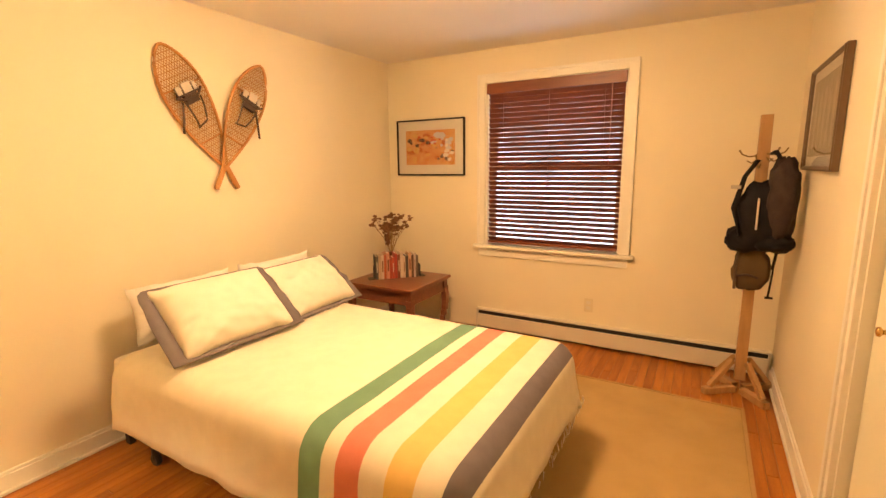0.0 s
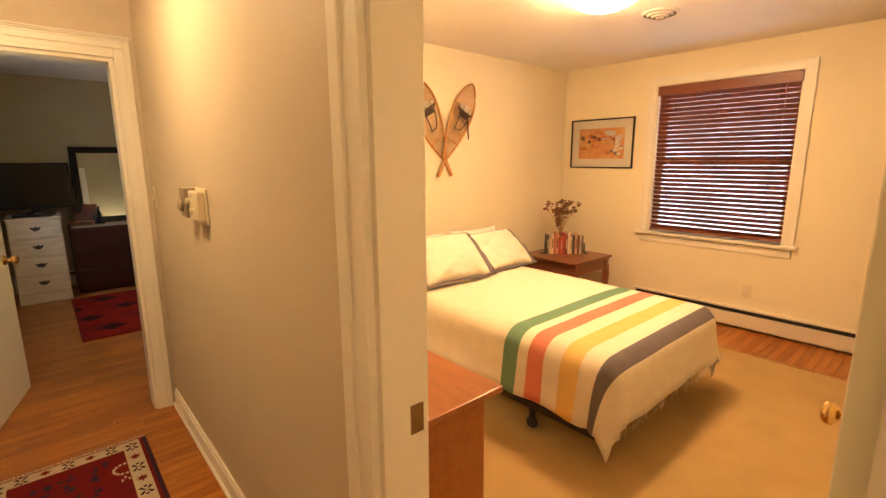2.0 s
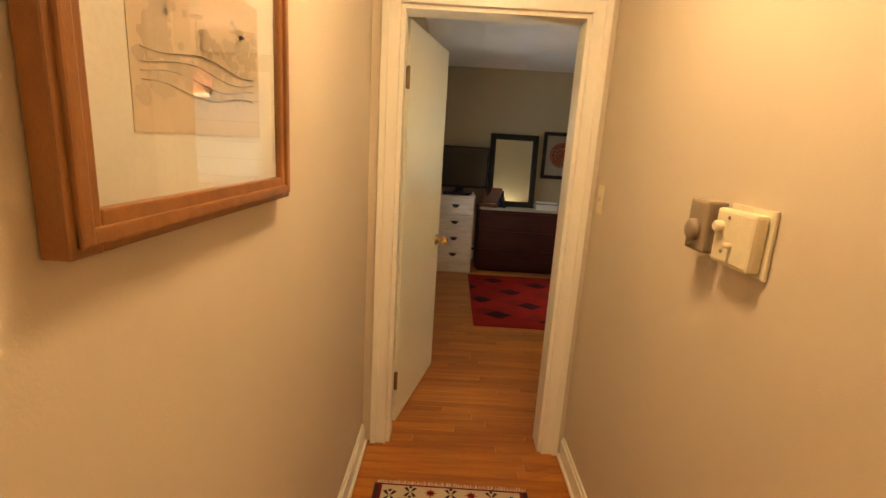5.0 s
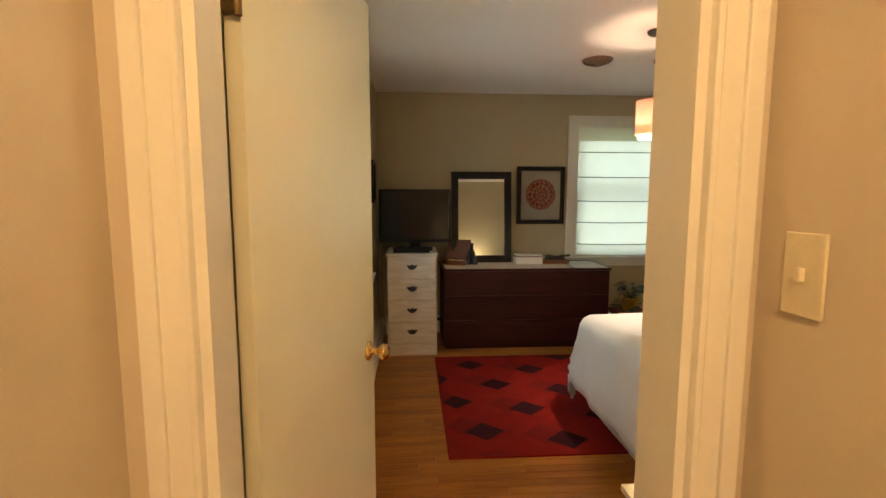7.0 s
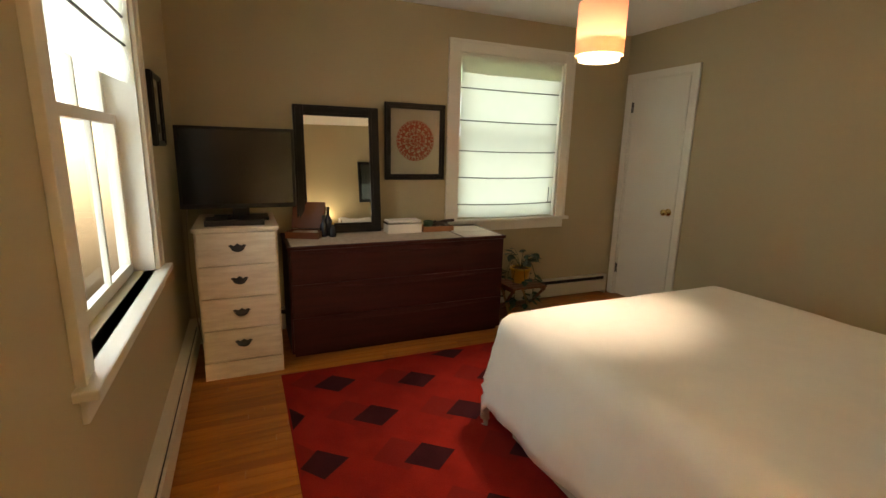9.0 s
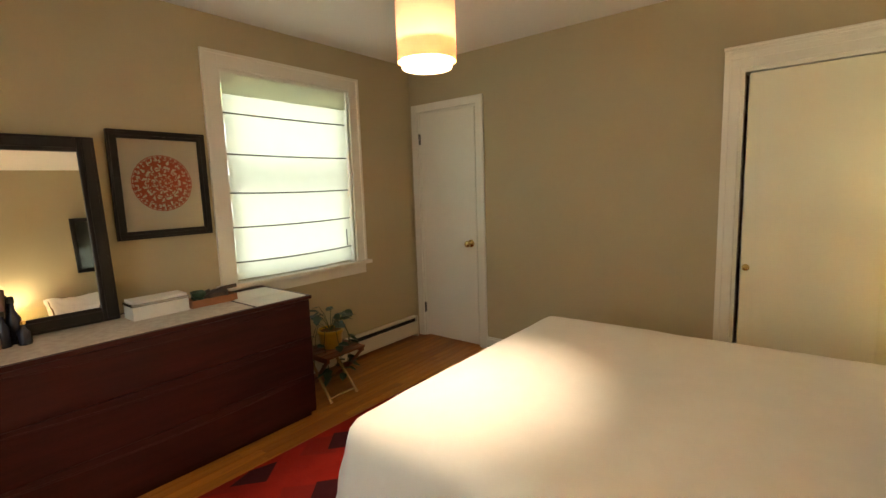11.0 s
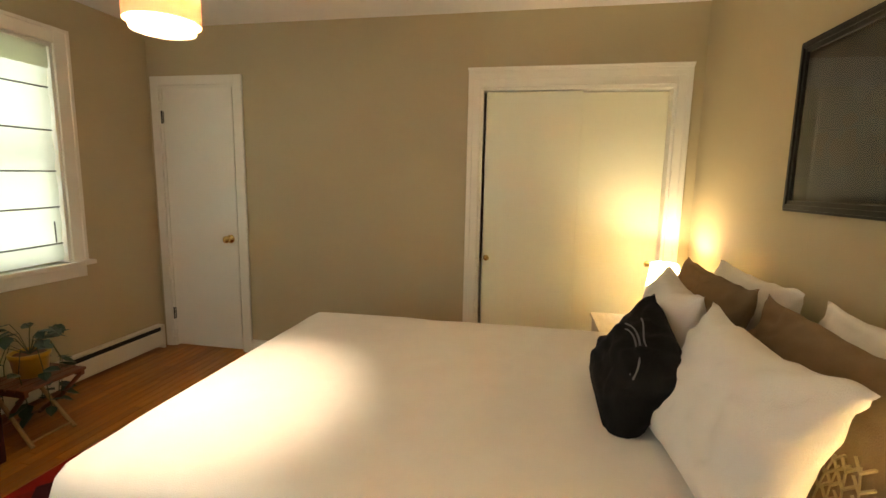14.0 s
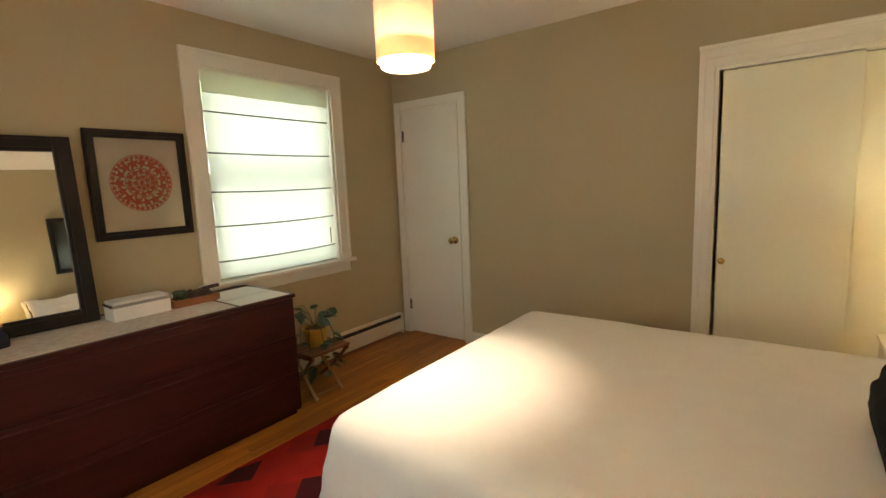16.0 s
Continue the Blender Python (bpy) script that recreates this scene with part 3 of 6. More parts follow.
def dome_light(loc, r, material, label):
    ob = thing("ceiling_light", loc, label, "ceiling light")
    z = loc[2]
    c = pose(loc[0], loc[1], 0)
    part("canopy", spin(bmesh.new(), [(r * 0.94, z - 0.03), (r * 1.0, z - 0.025), (r * 1.0, z - 0.004), (r * 0.9, z - 0.001)], c, 32), M_VENT, ob)
    prof = [(r * math.sin(a), z - 0.03 - r * 0.45 * math.cos(a)) for a in [i * math.pi / 20 for i in range(1, 11)]]
    part("glass_dome", spin(bmesh.new(), prof, c, 32), material, ob, "lit frosted glass dome", smooth=True)
    return ob


dome_light((-1.10, 1.90, TOP), 0.19, M_DOME, "round flush frosted glass ceiling light, switched on")
dome_light((-1.55, -0.69, TOP), 0.13, M_HALLDOME, "small round hallway ceiling light, switched on")
# added out of view, to brighten the east-facing jambs, casing and door
dome_light((1.12, -0.69, TOP), 0.10, M_HALLDOME, "added unseen ceiling light that brightens the hallway from the east")

# ---- room 1: blind ----
blind = thing("window_blind", (-1.12, 3.93, 0.8), "dark walnut wooden slat blind, lowered and half closed", "blind")
a, b = -1.668, -0.567
part("valance", boxes((a - 0.012, b + 0.012, 3.898, 3.912, 2.075, 2.16), bevel=0.004), M_BLINDWOOD, blind)
part("headrail", boxes((a, b, 3.92, 3.96, 2.10, 2.145)), M_BLINDWOOD, blind)
SLATS = 31
slat_me = mesh_of("slat", boxes((-(b - a) / 2, (b - a) / 2, -0.0235, 0.0235, -0.0014, 0.0014), bevel=0.0008), M_BLINDWOOD)
for i in range(SLATS):
    ob = new("slat", slat_me)
    ob.parent = blind
    ob.matrix_basis = Matrix.Translation(-Vector((-1.12, 3.93, 0.8))) @ pose((a + b) / 2, 3.937, 0.838 + i * 0.0408, -49.6 + random.uniform(-1.2, 1.2), 0, 0)
part("bottom_rail", boxes((a, b, 3.915, 3.955, 0.803, 0.822), bevel=0.004), M_BLINDWOOD, blind)
for s in (a + 0.14, (a + b) / 2 - 0.02, b - 0.14):
    bm = bmesh.new()
    for d in (3.909, 3.967):
        tube(bm, [(s, d, 0.81), (s, d, 2.10)], 0.0016, 5)
    part("ladder_cord", bm, M_CORD, blind)
part("wand", tube(bmesh.new(), [(b - 0.09, 3.902, 2.08), (b - 0.092, 3.900, 1.45)], 0.004, 6), M_BLINDWOOD, blind)


def picture(name, side, s0, s1, z0, z1, border, frame_mat, label, mat_w=0.06, mat_mat=M_PAPER, depth=0.028, inner=None, glass=True):
    ob = thing(name, side.p((s0 + s1) / 2, z0, 0.0), label, "picture")
    bm = bmesh.new()
    for q in ((s0, s0 + border, z0, z1), (s1 - border, s1, z0, z1), (s0 + border, s1 - border, z0, z0 + border), (s0 + border, s1 - border, z1 - border, z1)):
        side.box(bm, *q, 0.002, depth, 0.003)
        up = q[1] - q[0] < border * 1.5
        i0, i1 = border * 0.22, border * 0.62
        if up:
            a0, a1 = (q[0] + i0, q[0] + i1) if q[0] == s0 else (q[1] - i1, q[1] - i0)
            side.box(bm, a0, a1, z0 + i0, z1 - i0, 0.004, depth + 0.006, 0.003)
        else:
            a0, a1 = (q[2] + i0, q[2] + i1) if q[2] == z0 else (q[3] - i1, q[3] - i0)
            side.box(bm, s0 + i0, s1 - i0, a0, a1, 0.004, depth + 0.0053, 0.003)
    part("picture_frame", bm, frame_mat, ob)
    bm = bmesh.new()
    side.box(bm, s0 + border, s1 - border, z0 + border, z1 - border, 0.002, depth - 0.012)
    part("mat_board", bm, mat_mat, ob)
    if inner:
        inner(ob, side, s0 + border + mat_w, s1 - border - mat_w, z0 + border + mat_w, z1 - border - mat_w, depth - 0.011)
    if glass:
        bm = bmesh.new()
        sheet_of_glass(bm, side, s0 + border, s1 - border, z0 + border, z1 - border, depth - 0.005)
        part("glass", bm, M_PICGLASS, ob).visible_shadow = False
    return ob


def blotches(name, ob, side, s0, s1, z0, z1, d, material, count, rmin, rmax, seed, centre=None):
    """Flat uneven dabs of paint or ink on a picture."""
    rnd = random.Random(seed)
    bm = bmesh.new()
    for k in range(count):
        r = rnd.uniform(rmin, rmax)
        cs, cz = rnd.uniform(s0 + r, s1 - r), rnd.uniform(z0 + r * 0.7, z1 - r * 0.7)
        if centre:
            cs, cz = rnd.gauss(centre[0], centre[2]), rnd.gauss(centre[1], centre[3])
            cs, cz = min(max(cs, s0 + r), s1 - r), min(max(cz, z0 + r), z1 - r)
        n = 11
        dd = d + 0.00004 * (k % 9)
        vs = []
        for i in range(n):
            q = 2 * math.pi * i / n
            rr = r * rnd.uniform(0.6, 1.0)
            vs.append(bm.verts.new(side.p(cs + rr * math.cos(q), cz + 0.7 * rr * math.sin(q), dd)))
        bm.faces.new(vs)
    dabs = part(name, bm, material, ob)
    dabs["kind"] = "stuff"
    return dabs


def art_autumn(ob, side, s0, s1, z0, z1, d):
    bm = bmesh.new()
    side.box(bm, s0, s1, z0, z1, d - 0.004, d)
    sheet = part("print", bm, mat("print ground", (0.70, 0.42, 0.16), 0.9, (0.62, 0.26, 0.08), 14, 90, 0, amount=1.0), ob)
    w, h = s1 - s0, z1 - z0
    for tone, n, r0, r1, seed, cen in (((0.55, 0.16, 0.04), 16, 0.02, 0.05, 1, (s0 + w * 0.4, z0 + h * 0.6, w * 0.2, h * 0.2)), ((0.70, 0.42, 0.12), 14, 0.015, 0.04, 2, (s0 + w * 0.25, z0 + h * 0.4, w * 0.2, h * 0.2)), ((0.10, 0.05, 0.03), 7, 0.015, 0.035, 3, (s0 + w * 0.25, z0 + h * 0.72, w * 0.12, h * 0.1)), ((0.62, 0.60, 0.58), 12, 0.02, 0.05, 4, (s0 + w * 0.72, z0 + h * 0.7, w * 0.1, h * 0.14)), ((0.16, 0.10, 0.07), 8, 0.012, 0.03, 5, (s0 + w * 0.7, z0 + h * 0.25, w * 0.1, h * 0.14)), ((0.80, 0.72, 0.58), 10, 0.014, 0.035, 6, (s0 + w * 0.85, z0 + h * 0.4, w * 0.05, h * 0.16)), ((0.6, 0.08, 0.03), 8, 0.01, 0.022, 7, (s0 + w * 0.5, z0 + h * 0.65, w * 0.1, h * 0.1))):
        blotches("paint", sheet, side, s0, s1, z0, z1, d + 0.0004 + seed * 0.0003, mat("paint %d" % seed, tone, 0.9), n, r0, r1, seed, cen)


picture("picture_autumn", N1, -2.61, -1.888, 1.395, 1.905, 0.013, M_FRAMEBLK, "thin black framed autumn watercolour with a wide cream mat", 0.085, inner=art_autumn)


def art_grey(ob, side, s0, s1, z0, z1, d):
    bm = bmesh.new()
    side.box(bm, s0, s1, z0, z1, d - 0.004, d)
    sheet = part("print", bm, mat("grey print", (0.34, 0.27, 0.17), 0.8, (0.2, 0.16, 0.1), 8, 60, 0, amount=0.9), ob)
    bm = bmesh.new()
    for k in range(5):
        s = s0 + (s1 - s0) * (0.15 + 0.17 * k)
        side.box(bm, s - 0.02, s + 0.02, z0 + 0.04, z1 - 0.06 - 0.03 * (k % 2), d, d + 0.0008)
    part("ink_shapes", bm, M_INK, sheet)


picture("picture_grey", E1, 2.71, 3.46, 1.435, 1.965, 0.022, M_FRAMEGREY, "dark wood framed grey print hanging on the cream wall", 0.05, M_PAPER, 0.03, art_grey)

# outlet under the first window
ol = thing("wall_outlet", (-0.76, 3.91, 0.34), "cream plastic wall socket", "outlet")
part("plate", boxes((-0.795, -0.725, 3.903, 3.909, 0.285, 0.40), bevel=0.002), M_CREAMPLASTIC, ol)
for z in (0.32, 0.365):
    part("socket", boxes((-0.777, -0.743, 3.901, 3.903, z - 0.013, z + 0.013)), M_PAPER, ol)


# ---- cloth ----
def drape(name, x0, x1, y0, y1, top, over, material_of, materials, parent, r=0.05, waves=0.018, xs=(), seed=0, puff=0.0, sides="lrfb", step=0.045):
    """A cover over a mattress: flat on top, bent over the edges and hanging as far as over tells for each side (x0, x1, y0, y1)."""
    ox0, ox1, oy0, oy1 = over

    def ticks(lo, hi, extra=()):
        n = max(2, round((hi - lo) / step))
        t = [lo + (hi - lo) * i / n for i in range(n + 1)]
        t = [v for v in t if all(abs(v - e) > 0.012 for e in extra)] + [e for e in extra if lo < e < hi]
        return sorted(t)

    us, vs = ticks(x0 - ox0, x1 + ox1, xs), ticks(y0 - oy0, y1 + oy1)
    bm = bmesh.new()
    grid = []
    for u in us:
        row = []
        for v in vs:
            dx = u - (x0 + r) if u < x0 + r else u - (x1 - r) if u > x1 - r else 0.0
            dy = v - (y0 + r) if v < y0 + r else v - (y1 - r) if v > y1 - r else 0.0
            bx, by = u - dx, v - dy
            o = math.hypot(dx, dy)
            z = top + puff * (1 - ((2 * bx - x0 - x1) / (x1 - x0)) ** 4) * (1 - ((2 * by - y0 - y1) / (y1 - y0)) ** 4)
            z += 0.004 * noise.noise(Vector((u * 3, v * 3, seed))) + 0.002 * noise.noise(Vector((u * 9, v * 9, seed)))
            px, py = bx, by
            if o > 0:
                nx, ny = dx / o, dy / o
                arc = r * math.pi / 2
                if o < arc:
                    h, down = r * math.sin(o / r), r * (1 - math.cos(o / r))
                else:
                    down = r + (o - arc)
                    along = u * abs(ny) + v * abs(nx)
                    h = r + waves * min(1, (o - arc) / 0.25) * (1.0 + 1.1 * math.sin(along * 11 + seed) * noise.noise(Vector((along * 1.3, seed, 2.0))) + 0.9 * noise.noise(Vector((along * 5, o * 2, seed))))
                px, py, z = bx + nx * h, by + ny * h, z - down
            row.append(bm.verts.new((px, py, max(z, 0.02))))
        grid.append(row)
    for i in range(len(us) - 1):
        for j in range(len(vs) - 1):
            f = bm.faces.new((grid[i][j], grid[i + 1][j], grid[i + 1][j + 1], grid[i][j + 1]))
            f.material_index = material_of((us[i] + us[i + 1]) / 2, (vs[j] + vs[j + 1]) / 2)
    ob = part(name, bm, materials, parent, smooth=True)
    so = ob.modifiers.new("thickness", "SOLIDIFY")
    so.thickness, so.offset = 0.006, -1
    return ob


def pillow(name, w, h, t, m, material, label, category="pillow", band=None, band_w=0.05, seed=0, group="", wrinkle=0.010, pinch=0.07):
    """A stuffed pillow in the plane of x and z of the pose m, standing on its lower edge."""
    ob = thing(name, m.translation, label, category, group)
    n = 36
    bm = bmesh.new()
    sheets = []
    for side in (1, -1):
        g = []
        for i in range(n + 1):
            row = []
            for j in range(n + 1):
                u, v = 2 * i / n - 1, 2 * j / n - 1
                e = (1 - abs(u) ** 2.6) * (1 - abs(v) ** 2.6)
                x = u * w / 2 * (1 - pinch * (1 - v * v) * abs(u) ** 3)
                z = h / 2 + v * h / 2 * (1 - 1.3 * pinch * (1 - u * u) * abs(v) ** 3)
                y = side * t / 2 * max(e, 0) ** 0.55
                k = noise.noise(Vector((u * 2.1 + seed, v * 2.1, side * 3.0))) * wrinkle * 1.6 + noise.noise(Vector((u * 5 + seed, v * 5, side))) * wrinkle
                # folds run in from the corners
                k += wrinkle * 0.9 * abs(u * v) ** 1.5 * math.sin(14 * (abs(u) - abs(v)) + seed)
                row.append(bm.verts.new((x + k * 0.5, y + k * min(1, e * 3), z + k * 0.6)) if side > 0 or 0 < i < n and 0 < j < n else sheets[0][i][j])
            g.append(row)
        sheets.append(g)
        for i in range(n):
            for j in range(n):
                q = [g[i][j], g[i + 1][j], g[i + 1][j + 1], g[i][j + 1]]
                bm.faces.new(q if side < 0 else q[::-1])
    bmesh.ops.transform(bm, matrix=m, verts=bm.verts)
    part("cushion", bm, material, ob, smooth=True)
    if band:
        bm = bmesh.new()
        ring = []
        seq = [(u, -1) for u in np.linspace(-1, 1, 16)[:-1]] + [(1, v) for v in np.linspace(-1, 1, 12)[:-1]] + [(u, 1) for u in np.linspace(1, -1, 16)[:-1]] + [(-1, v) for v in np.linspace(1, -1, 12)[:-1]]
        for u, v in seq:
            a = Vector((u * (w / 2 - 0.012), 0, h / 2 + v * (h / 2 - 0.012)))
            bw = band_w * (0.12 if v == 1 else 1.0 if v < 0 else 1.0 - 0.5 * v)
            c = Vector((u * (w / 2 + bw), 0, h / 2 + v * (h / 2 + (bw if v > 0 else 0.6 * bw))))
            k = 0.012 * noise.noise(Vector((u * 4 + seed, v * 4, 0)))
            c.y += k * 1.5
            c.z = max(c.z + k, -0.012)
            mid = (a + c) / 2 + Vector((0, k, 0))
            ring.append([bm.verts.new(p + Vector((0, dy, 0))) for dy in (0.004,) for p in (a, mid, c)] + [bm.verts.new(p + Vector((0, -0.004, 0))) for p in (c, mid, a)])
        for i in range(len(ring)):
            p, q = ring[i], ring[(i + 1) % len(ring)]
            for k in range(6):
                bm.faces.new((p[k], q[k], q[(k + 1) % 6], p[(k + 1) % 6]))
        bmesh.ops.transform(bm, matrix=m, verts=bm.verts)
        part("border", bm, band, ob, "grey flange border", smooth=True)
    return ob


# ---- room 1: bed ----
bed = thing("bed", (-1.5, 1.80, 0), "low double bed with black steel frame, made up", "bed")
part("box_spring", boxes((-2.50, -0.60, 1.23, 2.42, 0.17, 0.36), bevel=0.03), M_LINEN, bed)
part("mattress", boxes((-2.52, -0.57, 1.21, 2.45, 0.36, 0.555), bevel=0.05), M_LINEN, bed)
part("rail", boxes((-2.48, -0.62, 1.235, 1.26, 0.13, 0.17), (-2.48, -0.62, 2.395, 2.42, 0.13, 0.17), (-2.48, -2.455, 1.26, 2.395, 0.13, 0.17), (-0.645, -0.62, 1.26, 2.395, 0.13, 0.17)), M_IRON, bed)
for x in (-2.30, -1.02):
    for y in (1.26, 2.36):
        bm = spin(bmesh.new(), [(0.018, 0.04), (0.018, 0.15)], pose(x, y, 0), 12)
        spin(bm, [(0.028, -0.014), (0.034, -0.008), (0.034, 0.008), (0.028, 0.014)], pose(x, y, 0.034, 90), 16)
        part("leg", bm, M_IRON, bed, "black steel leg with castor")
for y in (1.25, 2.38):
    part("headboard_bracket", boxes((-2.56, -2.52, y, y + 0.03, 0.05, 0.42)), M_IRON, bed)
STRIPES = ((-1.150, -1.050, 1), (-0.985, -0.885, 2), (-0.785, -0.680, 3), (-0.580, -0.490, 4))


def stripe_at(u, v):
    for lo, hi, k in STRIPES:
        if lo < u < hi:
            return k
    return 0


cover = thing("blanket", (-1.5, 1.80, 0.57), "cream wool blanket with green, coral, yellow and grey stripes", "blanket")
drape("blanket_cloth", -2.50, -0.50, 1.155, 2.50, 0.58, (0.02, 0.27, 0.29, 0.29), stripe_at, [M_BLANKET, M_GREEN, M_RED, M_YELLOW, M_GREY], cover, 0.125, 0.030, [e for s in STRIPES for e in s[:2]], 3, 0.012)
# loose threads of the hem at the foot
bm = bmesh.new()
rnd = random.Random(5)
for k in range(70):
    y = rnd.uniform(1.15, 2.48)
    z = 0.268 + rnd.uniform(-0.01, 0.01)
    tube(bm, [(-0.466 + rnd.uniform(-0.01, 0.01), y, z), (-0.464, y + rnd.uniform(-0.01, 0.01), z - rnd.uniform(0.02, 0.05))], 0.0012, 3)
part("hem_threads", bm, M_BLANKET, cover)["kind"] = "stuff"
for k in range(2):
    pillow("pillow", 0.60, 0.305, 0.14, pose(-2.47, (1.62, 2.28)[k], 0.575, 0, 0, 90) @ pose(0, 0, 0, -12), M_LINEN, "plain white bed pillow standing against the wall", seed=k + 7, group="pillows on the striped bed")
pillow("pillow", 0.60, 0.40, 0.21, pose(-2.020, 2.225, 0.605, 0, 0, 92) @ pose(0, 0, 0, -50), M_SHAM, "cream pillow sham with a grey border, tucked behind", band=M_BAND, seed=2, group="pillow shams on the striped bed")
pillow("pillow", 0.62, 0.41, 0.24, pose(-1.945, 1.575, 0.625, 0, 0, 88) @ pose(0, 0, 0, -47), M_SHAM, "cream pillow sham with a grey border, leaning", band=M_BAND, band_w=0.055, seed=1, group="pillow shams on the striped bed")


# ---- room 1: end table, books, dried flowers ----
tb = thing("end_table", (-2.245, 3.34, 0), "square dark cherry wooden end table with cabriole legs", "table")
part("tabletop", boxes((-2.58, -1.91, 3.02, 3.66, 0.505, 0.53), (-2.565, -1.925, 3.035, 3.645, 0.490, 0.505), bevel=0.006), M_CHERRY, tb)
for q in ((-2.545, -1.945, 3.06, 3.08), (-2.545, -1.945, 3.60, 3.62), (-2.545, -2.525, 3.08, 3.60), (-1.965, -1.945, 3.08, 3.60)):
    part("apron", boxes((*q, 0.39, 0.49), bevel=0.003), M_CHERRY, tb)
for x in (-2.53, -1.96):
    for y in (3.075, 3.605):
        sx, sy = (1 if x > -2.2 else -1), (1 if y > 3.3 else -1)
        bm = bmesh.new()
        for k in range(9):
            t = k / 9
            w0 = 0.028 - 0.014 * t + (0.006 if k == 8 else 0)
            off = 0.014 * math.sin(t * math.pi * 1.7)
            box(bm, x + sx * off - w0, x + sx * off + w0, y + sy * off - w0, y + sy * off + w0, 0.49 - 0.0544 * (k + 1), 0.49 - 0.0544 * k)
        part("leg", bm, M_CHERRY, tb)

rnd = random.Random(11)
tones = [(0.10, 0.10, 0.10), (0.55, 0.40, 0.26), (0.62, 0.50, 0.36), (0.45, 0.10, 0.05), (0.6, 0.3, 0.2), (0.42, 0.06, 0.04), (0.5, 0.08, 0.05), (0.40, 0.05, 0.04), (0.20, 0.06, 0.04), (0.66, 0.55, 0.42), (0.62, 0.48, 0.33), (0.06, 0.05, 0.05), (0.55, 0.34, 0.2), (0.10, 0.05, 0.04), (0.6, 0.5, 0.4), (0.16, 0.12, 0.1)]
pages = mat("book pages", (0.62, 0.52, 0.38), 0.9)
for k, c in enumerate(tones):
    w, h, dp = rnd.uniform(0.020, 0.0295), rnd.uniform(0.17, 0.225), rnd.uniform(0.12, 0.145)
    m = pose(-2.375, 3.19, 0.5305, 0, 0, 46) @ pose(0.0235 * k, rnd.uniform(0, 0.012), 0)
    bk = thing("book", m.translation, "upright hardback book in the row on the end table", "book", "books on the end table")
    c2 = mat("book cloth %d" % k, c, 0.6, bump=0.1)
    part("cover", boxes((0, 0.003, 0, dp, 0, h), (w - 0.007, w - 0.004, 0, dp, 0, h), (0.003, w - 0.007, 0, 0.004, 0, h), m=m), c2, bk)
    part("pages", boxes((0.003, w - 0.007, 0.004, dp - 0.006, 0.003, h - 0.004), m=m), pages, bk)
    if k % 2 == 0:
        part("title_bar", boxes((0.006, w - 0.010, -0.0006, 0.0, h * 0.3, h * 0.75), m=m), mat("title %d" % k, (0.62, 0.55, 0.42) if sum(c) < 0.9 else (0.2, 0.08, 0.05), 0.8), bk)
for k, (u, ln) in enumerate(((-0.012, 0.10), (0.384, 0.10))):
    m = pose(-2.375, 3.19, 0.5305, 0, 0, 46) @ pose(u, 0, 0)
    be = thing("bookend", m.translation, "small dark metal bookend beside the books", "bookend", "bookends")
    part("plate", boxes((0, 0.004, 0.01, 0.10, 0.0, 0.11), bevel=0.001, m=m), M_IRON, be)
    part("foot", boxes((0.004 if k else -0.05, 0.05 if k else 0.0, 0.01, 0.10, 0.0, 0.003), m=m), M_IRON, be)

vase = thing("flower_vase", (-2.40, 3.45, 0.53), "slim dark vase of dried flowers and seed heads", "vase")
vx, vy = -2.40, 3.45
part("vase_body", spin(bmesh.new(), [(0.035, 0.53), (0.045, 0.56), (0.05, 0.62), (0.035, 0.69), (0.028, 0.72), (0.034, 0.735)], pose(vx, vy, 0), 20), M_CHERRY, vase, smooth=True)
stems, rnd = bmesh.new(), random.Random(4)
heads = bmesh.new()
for k in range(24):
    ang, spread, hh = rnd.uniform(0, 6.28), rnd.uniform(0.02, 0.18), rnd.uniform(0.92, 1.06)
    tip = Vector((vx + spread * math.cos(ang), vy + spread * math.sin(ang), hh))
    tube(stems, [(vx, vy, 0.70), (vx + 0.35 * (tip.x - vx), vy + 0.35 * (tip.y - vy), 0.70 + 0.5 * (hh - 0.7)), tip], 0.0022, 4)
    for q in range(7):
        c = tip + Vector((rnd.uniform(-0.02, 0.02), rnd.uniform(-0.02, 0.02), rnd.uniform(-0.03, 0.012)))
        ball(heads, c, rnd.uniform(0.008, 0.018), 0.5, k + q, 1, (1.2, 1.2, 0.6))
for k in range(60):
    t = rnd.uniform(0.25, 0.9)
    c = Vector((vx - 0.03 + rnd.gauss(0, 0.03) * t, vy - 0.01 + rnd.gauss(0, 0.03) * t, 0.73 + 0.28 * t))
    ball(heads, c, rnd.uniform(0.009, 0.017), 0.6, k, 1, (1, 1, 1.3))
part("stems", stems, M_STEMDRY, vase)["kind"] = "stuff"
part("dried_bloom", heads, M_DRIED, vase)["kind"] = "stuff"


